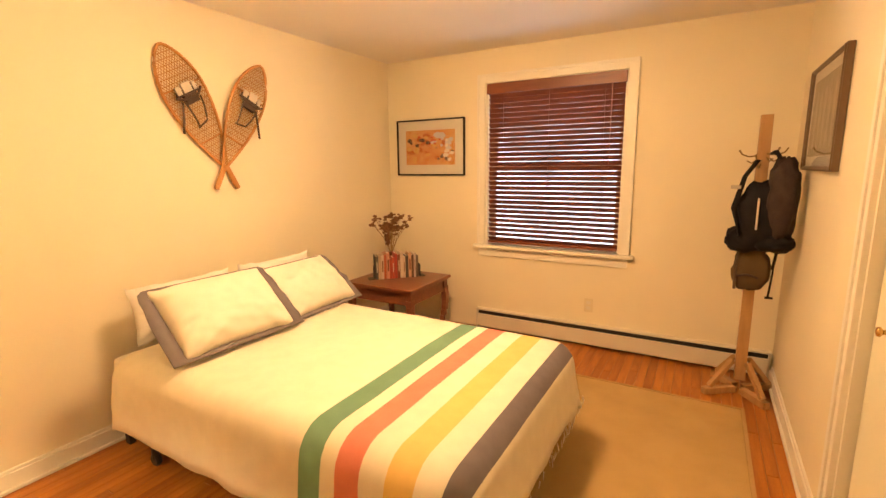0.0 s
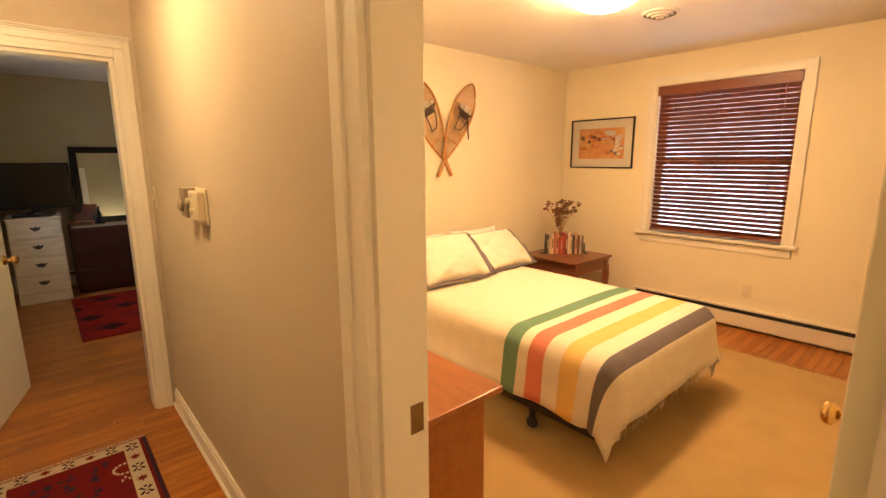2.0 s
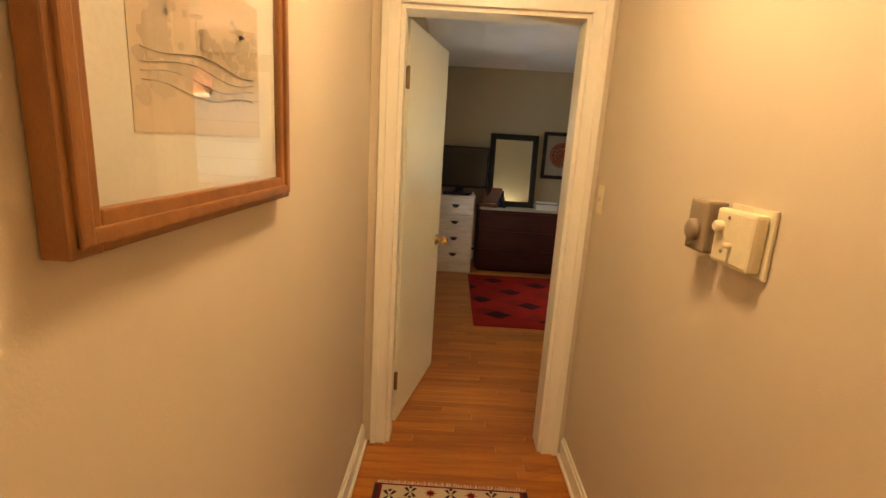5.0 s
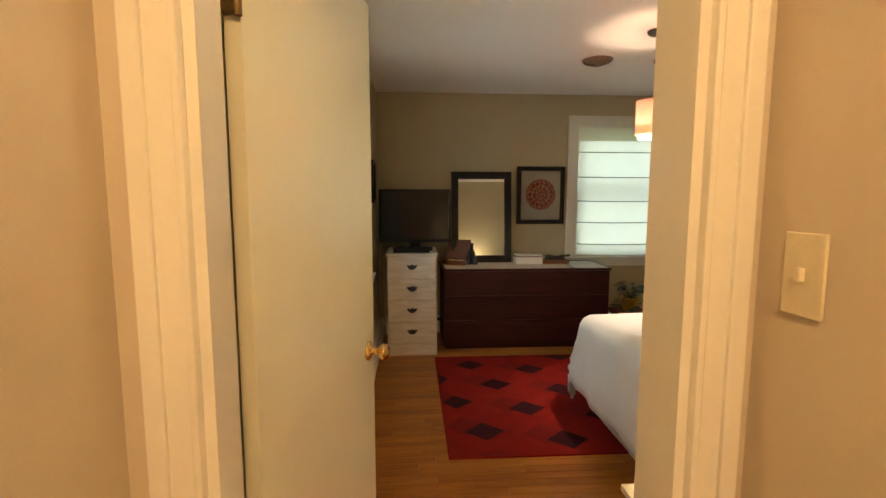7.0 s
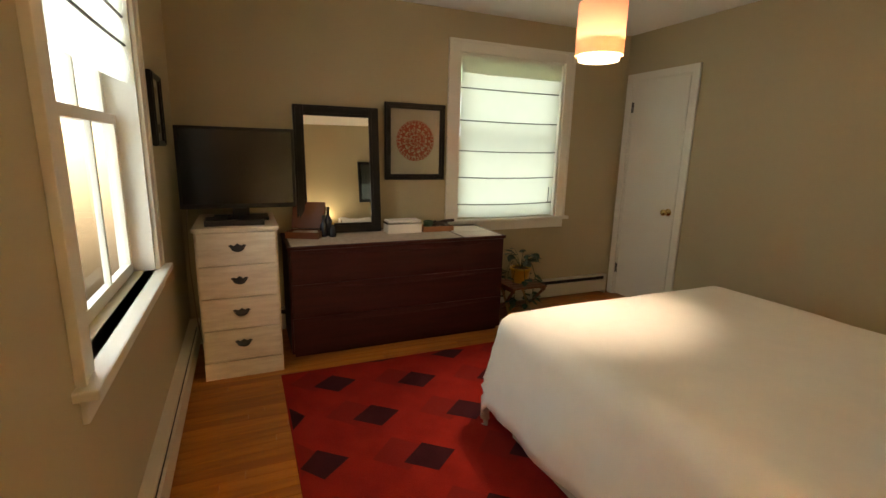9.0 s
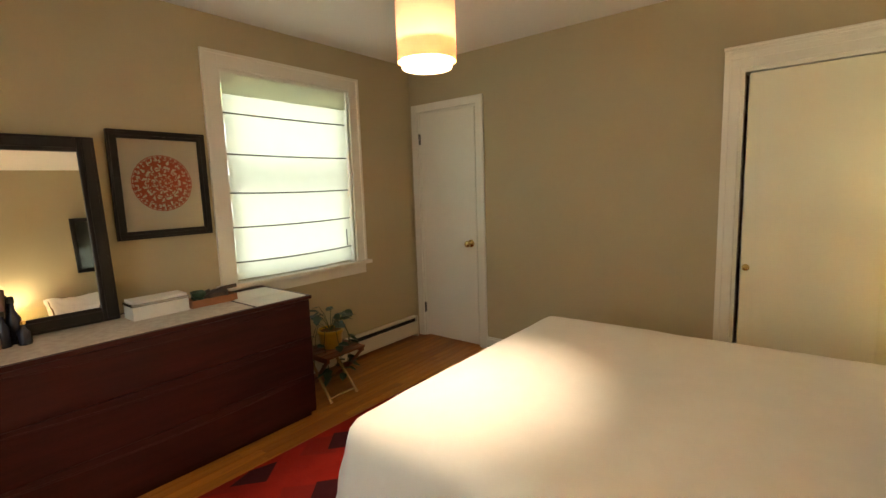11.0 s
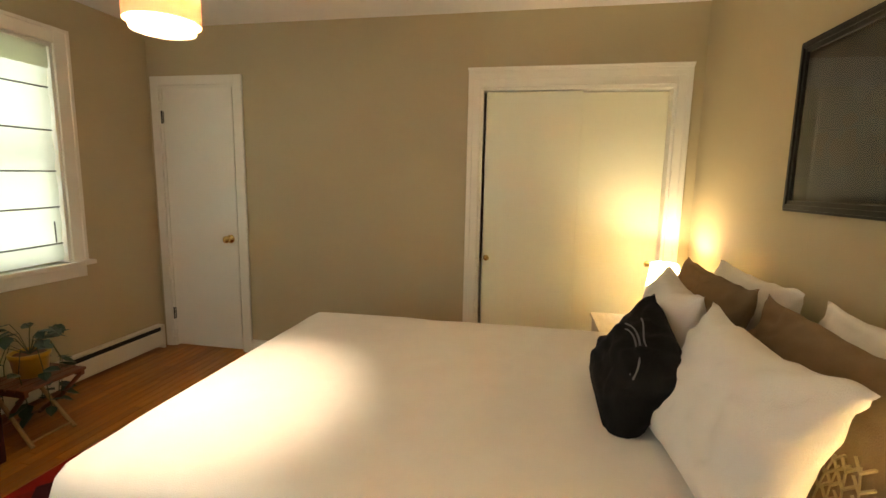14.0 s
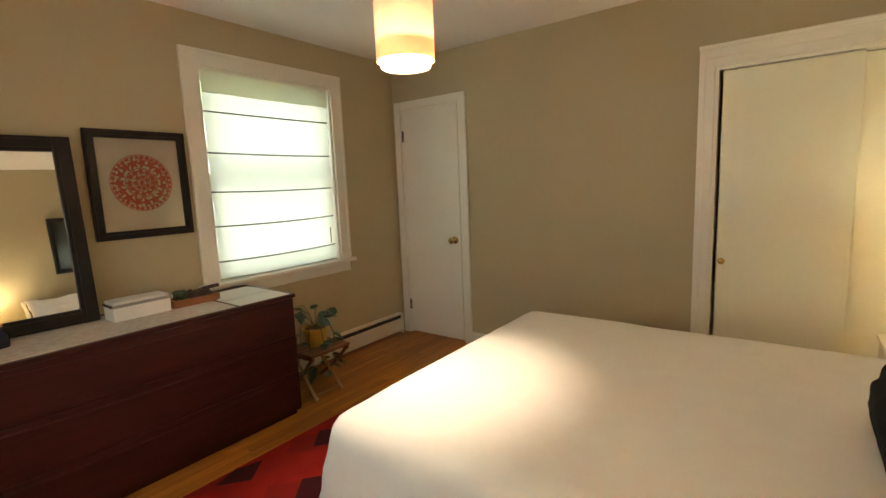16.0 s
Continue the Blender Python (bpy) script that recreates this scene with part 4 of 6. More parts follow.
# ---- room 1: snowshoes on the wall ----
def snowshoe(toe, tail, width, depth, seed):
    """A teardrop snowshoe hung flat; toe and tail are (y, z) on the wall."""
    a, b = Vector(toe), Vector(tail)
    L = (b - a).length
    ax = (b - a) / L
    cr = Vector((-ax.y, ax.x))

    def at(s, w, d=0.0):
        p = a + ax * s + cr * w
        return Vector((W1.at + depth + d, p.x, p.y))

    def half(f):
        if f < 0.30:
            return width / 2 * math.sin(math.pi / 2 * min(1, (f / 0.30))) ** 0.62
        if f < 0.84:
            g = (f - 0.30) / 0.54
            return width / 2 * (math.cos(math.pi / 2 * g) ** 1.0 * 0.93 + 0.07)
        return width / 2 * 0.07
    ob = thing("snowshoe", at(L * 0.5, 0), "wooden snowshoe with rawhide webbing and leather binding, hung crossed", "snowshoe", "crossed snowshoes on the wall")
    fs = [0.004, 0.02, 0.05, 0.09, 0.14, 0.2, 0.26, 0.32, 0.4, 0.48, 0.56, 0.64, 0.72, 0.78, 0.84, 0.92, 1.0]
    outline = [at(f * L, half(f)) for f in fs[::-1]] + [at(f * L, -half(f)) for f in fs]
    part("wooden_rim", tube(bmesh.new(), outline, 0.0095, 8), M_SNOW, ob, smooth=True)
    part("tail", boxes((-0.010, 0.010, -0.011, 0.011, 0.82 * L, L + 0.005), bevel=0.002, m=Matrix.Translation(at(0, 0)) @ Vector((0, ax.x, ax.y)).to_track_quat("Z", "X").to_matrix().to_4x4()), M_SNOW, ob)
    for f in (0.26, 0.62):
        hw = half(f) - 0.004
        bm = tube(bmesh.new(), [at(f * L, -hw), at(f * L, hw)], 0.010, 6, flat=0.6)
        part("crossbar", bm, M_SNOW, ob)
    bm = bmesh.new()
    for slope in (1, -1, 0):
        off = -0.6
        while off < 1.1:
            pts = []
            for i in range(60):
                w = -width / 2 + width * i / 59
                f = off + slope * 1.0 * w / L * 1.5
                if 0.015 < f < 0.83 and abs(w) < half(f) - 0.004:
                    pts.append(at(f * L, w, 0.003 * slope))
            if len(pts) > 1:
                tube(bm, [pts[0], pts[-1]], 0.0021, 4)
            off += 0.030 if slope else 0.036
    part("webbing", bm, M_HIDE, ob, "woven rawhide lattice")["kind"] = "stuff"
    bm = bmesh.new()
    c = L * 0.31
    q = Vector((0, ax.x, ax.y))
    mm = Matrix.Translation(at(c, 0, 0.018)) @ Matrix((Vector((0, cr.x, cr.y)), Vector((1, 0, 0)), q)).transposed().to_4x4()
    box(bm, -0.075, 0.075, -0.006, 0.010, -0.03, 0.005, 0.004, mm)
    box(bm, -0.045, 0.045, -0.004, 0.022, 0.0, 0.055, 0.005, mm)
    tube(bm, [mm @ Vector(p) for p in ((-0.09, 0.012, 0.0), (-0.05, 0.02, 0.02), (0.05, 0.02, 0.02), (0.09, 0.012, -0.01))], 0.008, 6)
    loop = [mm @ Vector((-0.055 + 0.012 * math.sin(t * 3.1), 0.016, 0.02 + 0.17 * math.sin(math.pi * t * 0.5))) for t in np.linspace(0, 1, 8)] + [mm @ Vector((0.012 + 0.045 * math.sin(t * 1.57), 0.016, 0.19 - 0.16 * t)) for t in np.linspace(0.12, 1, 8)]
    tube(bm, loop, 0.0055, 6)
    e = at(c + 0.03, 0.06 * seed, 0.02)
    tube(bm, [e, e + Vector((0.006, 0.004 * seed, -0.09)), e + Vector((0.004, 0.012 * seed, -0.18))], 0.007, 6)
    part("binding", bm, M_LEATHER, ob, "dark leather foot binding")
    part("felt_pad", boxes((-0.07, -0.035, -0.002, 0.012, -0.055, -0.008), (-0.025, 0.035, -0.002, 0.014, -0.065, -0.008), (0.045, 0.07, -0.002, 0.012, -0.055, -0.008), bevel=0.004, m=mm), M_FELT, ob, "pale felt pad")
    return ob


snowshoe((1.740, 2.165), (2.165, 1.352), 0.275, 0.018, -1)
snowshoe((2.410, 2.155), (1.995, 1.352), 0.240, 0.040, 1)

# ---- room 1: coat rack with its load ----
RX, RY = 0.292, 3.555
rk = thing("coat_rack", (RX, RY, 0), "square pine coat rack post on a braced cross foot", "coat rack")
part("post", boxes((RX - 0.031, RX + 0.031, RY - 0.031, RY + 0.031, 0.09, 1.757), bevel=0.004), M_RAW, rk)
for k in range(4):
    m = pose(RX, RY, 0, 0, 0, 35 + 90 * k)
    part("foot", boxes((0.0315, 0.245, -0.022, 0.022, 0.0, 0.045), bevel=0.006, m=m), M_RAW, rk)
    m2 = m @ pose(0.205, 0, 0.050, 0, -41, 0)
    part("brace", boxes((-0.014, 0.014, -0.016, 0.016, 0.0, 0.225), bevel=0.003, m=m2), M_RAW, rk)
for k, (ang, z) in enumerate(((200, 1.52), (250, 1.49), (20, 1.53), (300, 1.53), (215, 0.80))):
    d = Vector((math.cos(radians(ang)), math.sin(radians(ang)), 0))
    o = Vector((RX, RY, z)) + d * 0.03
    bm = tube(bmesh.new(), [o, o + d * 0.05 + Vector((0, 0, -0.006)), o + d * 0.085 + Vector((0, 0, 0.008)), o + d * 0.10 + Vector((0, 0, 0.028))], 0.0045, 6)
    tube(bm, [o + Vector((0, 0, -0.02)), o + d * 0.03 + Vector((0, 0, -0.045)), o + d * 0.055 + Vector((0, 0, -0.03))], 0.004, 6)
    ball(bm, o + d * 0.10 + Vector((0, 0, 0.03)), 0.007, 0, 0, 1)
    part("hook", bm, M_DKBRASS, rk, "bent brass hook")


def lump(bm, c, size, seed, m=None, rough=0.16, power=2.8, sub=4):
    """A soft, rounded-box lump of cloth."""
    got = bmesh.ops.create_icosphere(bm, subdivisions=sub, radius=1.0)
    for v in got["verts"]:
        d = v.co.normalized()
        q = (abs(d.x) ** power + abs(d.y) ** power + abs(d.z) ** power) ** (-1 / power)
        k = 1 + rough * noise.noise(d * 2.2 + Vector((seed, 0, 0))) + rough * 0.5 * noise.noise(d * 6 + Vector((0, seed, 0)))
        v.co = Vector((c[0] + d.x * q * k * size[0], c[1] + d.y * q * k * size[1], c[2] + d.z * q * k * size[2]))
    if m is not None:
        bmesh.ops.transform(bm, matrix=m, verts=got["verts"])
    return bm


bp = thing("backpack", (0.30, 3.445, 1.2), "black and taupe nylon backpack hanging on the coat rack", "backpack")
part("pack_body", lump(lump(bmesh.new(), (0.31, 3.385, 1.17), (0.125, 0.075, 0.20), 1), (0.22, 3.395, 1.03), (0.085, 0.06, 0.075), 5), M_PACK, bp, smooth=True)
part("front_flap", lump(bmesh.new(), (0.385, 3.355, 1.27), (0.075, 0.085, 0.225), 3, rough=0.22), M_PACK2, bp, "creased taupe nylon flap", smooth=True)
part("base_pocket", lump(bmesh.new(), (0.37, 3.375, 1.02), (0.095, 0.075, 0.055), 7), M_PACK, bp, smooth=True)
bm = bmesh.new()
tube(bm, [(0.26, 3.445, 1.49), (0.20, 3.355, 1.40), (0.16, 3.335, 1.22), (0.20, 3.335, 1.06)], 0.016, 8, flat=0.5)
tube(bm, [(0.33, 3.465, 1.53), (0.34, 3.405, 1.54), (0.36, 3.355, 1.50)], 0.014, 8, flat=0.6)
part("shoulder_strap", bm, M_PACK, bp, smooth=True)
bm = bmesh.new()
tube(bm, [(0.39, 3.385, 0.97), (0.385, 3.385, 0.84), (0.375, 3.385, 0.69)], 0.006, 6)
tube(bm, [(0.36, 3.385, 0.69), (0.40, 3.385, 0.69)], 0.007, 6)
tube(bm, [(0.395, 3.385, 0.97), (0.38, 3.375, 0.86)], 0.008, 6)
part("hanging_strap", bm, M_PACK, bp)
part("buckle", boxes((0.135, 0.185, 3.325, 3.340, 1.33, 1.35), bevel=0.003), M_FELT, bp, "pale buckle")
part("zip_tape", boxes((0.27, 0.28, 3.300, 3.310, 1.10, 1.28), bevel=0.003), M_FELT, bp, "pale zip tape")
cap = thing("canvas_pouch", (0.28, 3.465, 0.85), "olive canvas pouch hanging low on the coat rack", "pouch")
part("pouch_body", lump(bmesh.new(), (0.285, 3.455, 0.84), (0.095, 0.05, 0.125), 9, rough=0.12), M_OLIVE, cap, smooth=True)
bm = tube(bmesh.new(), [(0.20, 3.410, 0.80), (0.26, 3.400, 0.815), (0.32, 3.405, 0.80)], 0.007, 6)
tube(bm, [(0.21, 3.415, 0.97), (0.20, 3.415, 0.86), (0.205, 3.415, 0.72)], 0.009, 6)
part("pouch_strap", bm, M_LEATHER, cap)

# ---- room 1: rug and dresser ----
rug = thing("area_rug", (-0.57, 1.9, 0), "plain tan flat-woven area rug on the oak floor", "rug")
part("rug_field", boxes((-1.45, 0.295, 0.62, 3.275, 0.0, 0.008), bevel=0.003), M_JUTE, rug)
part("rug_binding", boxes((-1.47, -1.45, 0.60, 3.295, 0.0, 0.010), (0.295, 0.315, 0.60, 3.295, 0.0, 0.010), (-1.45, 0.295, 0.60, 0.62, 0.0, 0.010), (-1.45, 0.295, 3.275, 3.295, 0.0, 0.010)), mat("rug binding", (0.46, 0.30, 0.12), 0.95, bump=0.4), rug)
dr = thing("dresser", (-1.18, 0.2, 0), "low reddish stained pine dresser against the wall", "dresser")
part("top", boxes((-1.90, -0.535, -0.050, 0.455, 0.697, 0.72), bevel=0.005), M_PINE, dr)
part("body", boxes((-1.875, -0.585, -0.050, 0.415, 0.05, 0.697), bevel=0.003), M_PINE, dr)
part("plinth", boxes((-1.86, -0.60, -0.045, 0.40, 0.0, 0.05)), M_PINE, dr)
for k in range(3):
    for j in range(2):
        x0 = -1.865 + j * 0.64
        d = part("drawer", boxes((x0, x0 + 0.625, 0.415, 0.432, 0.075 + k * 0.207, 0.27 + k * 0.207), bevel=0.004), M_PINE, dr)
        for kx in (0.17, 0.455):
            part("pull", spin(bmesh.new(), [(0.008, 0), (0.008, 0.012), (0.016, 0.018), (0.012, 0.026)], pose(x0 + kx, 0.432, 0.17 + k * 0.207, -90), 12), M_PINE, d)

lx, ly = -1.76, 0.16
dl = thing("table_lamp", (lx, ly, 0.72), "ceramic table lamp with a cream shade on the dresser", "lamp")
part("base", spin(bmesh.new(), [(0.06, 0.72), (0.06, 0.73), (0.025, 0.742), (0.045, 0.79), (0.05, 0.83), (0.028, 0.88), (0.010, 0.89), (0.010, 0.95)], pose(lx, ly, 0), 20), M_CERAMIC, dl, smooth=True)
part("shade", spin(bmesh.new(), [(0.14, 0.93), (0.10, 1.13)], pose(lx, ly, 0), 28, cap=False), M_LAMPSHADE, dl, "cream fabric shade", smooth=True)
part("bulb", ball(bmesh.new(), (lx, ly, 0.985), 0.026), M_BULB, dl, smooth=True)
lamp("dresser_lamp_light", "POINT", (lx, ly, 1.03), 16.0, (1.0, 0.68, 0.32), 0.03)

# ---- hallway ----
def art_sketch(ob, side, s0, s1, z0, z1, d):
    bm = bmesh.new()
    side.box(bm, s0 - 0.012, s1 + 0.012, z0 - 0.012, z1 + 0.012, d - 0.004, d - 0.002)
    part("fillet", bm, mat("gold fillet", (0.50, 0.33, 0.12), 0.5), ob)
    bm = bmesh.new()
    side.box(bm, s0, s1, z0, z1, d - 0.003, d)
    sheet = part("print", bm, mat("sketch paper", (0.64, 0.52, 0.36), 0.9, (0.56, 0.45, 0.3), 5, 60, 0), ob)
    w, h = s1 - s0, z1 - z0
    for k, (cs, cz, gs, gz, n, r0, r1, tone) in enumerate(((0.80, 0.62, 0.06, 0.14, 26, 0.008, 0.028, (0.50, 0.40, 0.28)), (0.22, 0.62, 0.09, 0.08, 30, 0.006, 0.022, (0.50, 0.41, 0.28)), (0.5, 0.40, 0.22, 0.02, 24, 0.006, 0.018, (0.52, 0.42, 0.29)), (0.55, 0.28, 0.2, 0.05, 26, 0.006, 0.022, (0.56, 0.45, 0.31)), (0.5, 0.58, 0.05, 0.05, 12, 0.006, 0.016, (0.46, 0.36, 0.24)))):
        blotches("wash", sheet, side, s0, s1, z0, z1, d + 0.0004 + k * 0.0003, mat("sketch tone %d" % k, tone, 0.9), n, r0, r1, 20 + k, (s0 + cs * w, z0 + cz * h, gs * w, gz * h))
    bm = bmesh.new()
    for k in range(4):
        zz = z0 + h * (0.25 + 0.07 * k)
        tube(bm, [side.p(s0 + w * t, zz + 0.006 * math.sin(9 * t + k), d + 0.001) for t in np.linspace(0.08, 0.95, 14)], 0.0009, 4)
    part("pen_lines", bm, M_INK, sheet)


picture("hall_picture", SH, -1.574, -1.004, 1.348, 1.795, 0.043, M_FRAMEOAK, "oak framed pen sketch with a cream mat in the hallway", 0.075, M_PAPER, 0.030, art_sketch)

ch = thing("wall_intercom", (-1.62, -0.185, 1.315), "cream plastic wall unit with small knobs", "wall unit")
part("back_plate", boxes((-1.648, -1.502, -0.194, -0.187, 1.245, 1.385), bevel=0.002), M_CREAMPLASTIC, ch)
part("housing", boxes((-1.652, -1.515, -0.222, -0.194, 1.255, 1.375), bevel=0.008), M_CREAMPLASTIC, ch)
part("knob", spin(bmesh.new(), [(0.013, 0), (0.013, 0.012), (0.009, 0.016)], pose(-1.627, -0.222, 1.335, 90), 14), M_CREAMPLASTIC, ch)
part("knob", spin(bmesh.new(), [(0.006, 0), (0.006, 0.014), (0.003, 0.016)], pose(-1.582, -0.222, 1.30, 90), 10), M_CREAMPLASTIC, ch)
for x, z in ((-1.602, 1.357), (-1.612, 1.282)):
    part("screw", spin(bmesh.new(), [(0.004, 0), (0.004, 0.002)], pose(x, -0.222, z, 90), 8), M_GREYPLASTIC, ch)
th = thing("thermostat", (-1.715, -0.185, 1.32), "taupe plastic thermostat with a round dial", "thermostat")
part("housing", boxes((-1.755, -1.668, -0.232, -0.187, 1.262, 1.385), bevel=0.007), M_GREYPLASTIC, th)
part("dial", spin(bmesh.new(), [(0.026, 0), (0.026, 0.010), (0.020, 0.016), (0.006, 0.018)], pose(-1.715, -0.232, 1.312, 90), 20), M_GREYPLASTIC, th, smooth=True)
sw = thing("light_switch", (-2.575, -0.185, 1.29), "cream plastic light switch beside the door", "switch")
part("plate", boxes((-2.612, -2.542, -0.191, -0.186, 1.23, 1.35), bevel=0.002), M_CREAMPLASTIC, sw)
part("toggle", boxes((-2.582, -2.572, -0.201, -0.191, 1.28, 1.30), bevel=0.002), M_CREAMPLASTIC, sw)

# runner with a woven pattern
hr = thing("hallway_rug", (-1.65, -0.74, 0), "crimson oriental rug with an ivory border and a diamond medallion", "rug")
X0, X1, Y0, Y1 = -2.37, -0.93, -1.075, -0.405
part("rug_field", boxes((X0, X1, Y0, Y1, 0.0, 0.008), bevel=0.002), M_CARPET, hr)


def flat(bm, pts, z):
    bm.faces.new([bm.verts.new((x, y, z)) for x, y in pts])


def rect(bm, cx, cy, hx, hy, z):
    flat(bm, [(cx - hx, cy - hy), (cx + hx, cy - hy), (cx + hx, cy + hy), (cx - hx, cy + hy)], z)


bm = bmesh.new()
e0, e1 = 0.035, 0.110
for q in ((X0 + 0.012, X0 + e1 - 0.025, Y0 + e0, Y1 - e0), (X1 - e1 + 0.025, X1 - 0.012, Y0 + e0, Y1 - e0), (X0 + e1 - 0.025, X1 - e1 + 0.025, Y0 + e0, Y0 + e1), (X0 + e1 - 0.025, X1 - e1 + 0.025, Y1 - e1, Y1 - e0)):
    flat(bm, [(q[0], q[2]), (q[1], q[2]), (q[1], q[3]), (q[0], q[3])], 0.0095)
part("ivory_border", bm, M_CARPETW, hr)


def star(cx, cy, r):
    stars = bmesh.new()
    for k in range(4):
        a = k * math.pi / 4
        u, w = Vector((math.cos(a), math.sin(a))), Vector((-math.sin(a), math.cos(a)))
        rr = r if k % 2 == 0 else r * 0.9
        flat(stars, [(cx + rr * u.x, cy + rr * u.y), (cx + 0.3 * r * w.x, cy + 0.3 * r * w.y), (cx - rr * u.x, cy - rr * u.y), (cx - 0.3 * r * w.x, cy - 0.3 * r * w.y)], 0.0104 + 0.0002 * k)
    part("star_motif", stars, M_CARPET, hr)


def cross_mark(cx, cy, r):
    marks = bmesh.new()
    for sx, sy in ((1, 1), (1, -1), (-1, 1), (-1, -1)):
        flat(marks, [(cx, cy + 0.001 * sy), (cx + sx * r, cy + sy * r * 0.5), (cx + sx * r * 0.8, cy + sy * r), (cx + sx * r * 0.25, cy + sy * r * 0.5)], 0.0104)
        rect(marks, cx + sx * r, cy, r * 0.22, r * 0.22, 0.0106)
    part("cross_motif", marks, M_CARPETD, hr)


n = 13
for k in range(n):
    x = X0 + 0.075 + (X1 - X0 - 0.15) * k / (n - 1)
    for y in (Y0 + (e0 + e1) / 2, Y1 - (e0 + e1) / 2):
        (star if k % 2 else cross_mark)(x, y, 0.031)
for k in range(1, 6):
    y = Y0 + 0.0725 + (Y1 - Y0 - 0.145) * k / 6
    for x in (X0 + 0.048, X1 - 0.048):
        (star if k % 2 == 0 else cross_mark)(x, y, 0.028)
fill = bmesh.new()
flat(fill, [(-1.65 + 0.165, -0.742), (-1.65, -0.742 + 0.168), (-1.65 - 0.165, -0.742), (-1.65, -0.742 - 0.168)], 0.0090)
part("medallion_ground", fill, mat("brown pile", (0.13, 0.035, 0.022), 0.95, (0.08, 0.02, 0.016), 40, 300, 0.5, spec=0.1), hr)
for y in (Y0 + 0.002, Y1 - 0.020):
    part("side_binding", boxes((X0 + 0.004, X1 - 0.004, y, y + 0.018, 0.002, 0.0098), bevel=0.003), M_CARPETD, hr, "dark bound edge")
med = bmesh.new()
cx, cy = -1.65, -0.742
STEP = 0.0295
for ring, (hx, mt) in enumerate(((6, None),)):
    for i in range(hx + 1):
        j = hx - i
        for sx in ((1, -1) if i else (1,)):
            for sy in ((1, -1) if j else (1,)):
                px, py = cx + sx * i * STEP * 0.98, cy + sy * j * STEP
                rect(med, px, py, STEP * 0.55, 0.0045, 0.0100)
                rect(med, px + sx * STEP * 0.5, py - sy * STEP * 0.0, 0.0045, STEP * 0.55, 0.0102)
for q in ((0.028, 0.005, 0.028, 0), (-0.028, 0.005, 0.028, 0)):
    rect(med, cx + q[0], cy, 0.005, 0.033, 0.0104)
for s in (1, -1):
    rect(med, cx, cy + s * 0.028, 0.033, 0.005, 0.0106)
for sx in (-1, 1):
    for sy in (-1, 1):
        for k in range(9):
            a = math.pi * k / 8 - math.pi / 2
            rect(med, cx + sx * 0.46 + 0.045 * math.sin(a), cy + sy * (0.215 - 0.05 * math.cos(a)), 0.008, 0.006, 0.0100)
        for k in range(4):
            rect(med, cx + sx * (0.36 + 0.02 * (k % 2)), cy + sy * (0.19 + 0.014 * k), 0.010, 0.004, 0.0101)
part("medallion_outline", med, M_CARPETW, hr)
dm, rnd = bmesh.new(), random.Random(3)
for i in range(-4, 5):
    for j in range(-4, 5):
        if abs(i) + abs(j) <= 4 and (i or j) and (i + j) % 2:
            rect(dm, cx + i * STEP, cy + j * STEP, 0.010, 0.010, 0.0098)
for sx in (-1, 1):
    for sy in (-1, 0, 1):
        for dx in (0.24, 0.34, 0.46, 0.54):
            for q in range(4):
                rect(dm, cx + sx * dx + rnd.uniform(-0.03, 0.03), cy + sy * 0.11 + rnd.uniform(-0.035, 0.035), rnd.uniform(0.006, 0.016), rnd.uniform(0.006, 0.014), 0.0096 + 0.0001 * q)
part("small_motif", dm, M_CARPETD, hr)
bm, rnd = bmesh.new(), random.Random(8)
for x, s in ((X0, -1), (X1, 1)):
    for k in range(110):
        y = Y0 + 0.01 + (Y1 - Y0 - 0.02) * k / 109
        tube(bm, [(x, y, 0.005), (x + s * rnd.uniform(0.018, 0.03), y + rnd.uniform(-0.006, 0.006), 0.003)], 0.0018, 3)
part("fringe", bm, M_FRINGE, hr)["kind"] = "stuff"


# ---- room 2: shades ----
def roman_shade(name, side, s0, s1, z_top, folds, z_bot, label, valance):
    ob = thing(name, side.p((s0 + s1) / 2, z_bot, -0.03), label, "roman shade")
    levels = [z_top] + list(folds) + [z_bot]
    bm = bmesh.new()
    ss = np.linspace(s0, s1, 17)
    rows = []
    for a, b in zip(levels, levels[1:]):
        for k in range(6):
            t = k / 6
            z = a + (b - a) * t
            rows.append((z, -0.030 + 0.016 * math.sin(math.pi * t) ** 0.8))
    rows.append((z_bot, -0.026))
    g = []
    for z, d in rows:
        g.append([bm.verts.new(side.p(s, z - 0.012 * (1 - (2 * (s - s0) / (s1 - s0) - 1) ** 2) * (z_top - z) / (z_top - z_bot), d + 0.003 * noise.noise(Vector((s * 4, z * 3, 1))))) for s in ss])
    for a, b in zip(g, g[1:]):
        for k in range(16):
            bm.faces.new((a[k], b[k], b[k + 1], a[k + 1]))
    part("shade_cloth", bm, M_SHADE, ob, smooth=True)
    bm = bmesh.new()
    side.box(bm, s0 - 0.004, s1 + 0.004, valance, z_top, -0.010, -0.006, 0.001)
    part("valance", bm, M_SHADE, ob)
    # dowels at the folds, dark enough to draw the fold shadow lines too
    for z in folds:
        sag = lambda s: z - 0.012 * (1 - (2 * (s - s0) / (s1 - s0) - 1) ** 2) * (z_top - z) / (z_top - z_bot)
        part("rod", tube(bmesh.new(), [side.p(s, sag(s), -0.022) for s in ss], 0.0055, 6), M_ROD, ob, "dark fold rod drawn with the shadow of its fold")
    part("cord", tube(bmesh.new(), [side.p(s1 - 0.05, z_bot + 0.25, -0.008), side.p(s1 - 0.05, z_bot + 0.12, -0.006)], 0.004, 6), M_ROD, ob)
    return ob


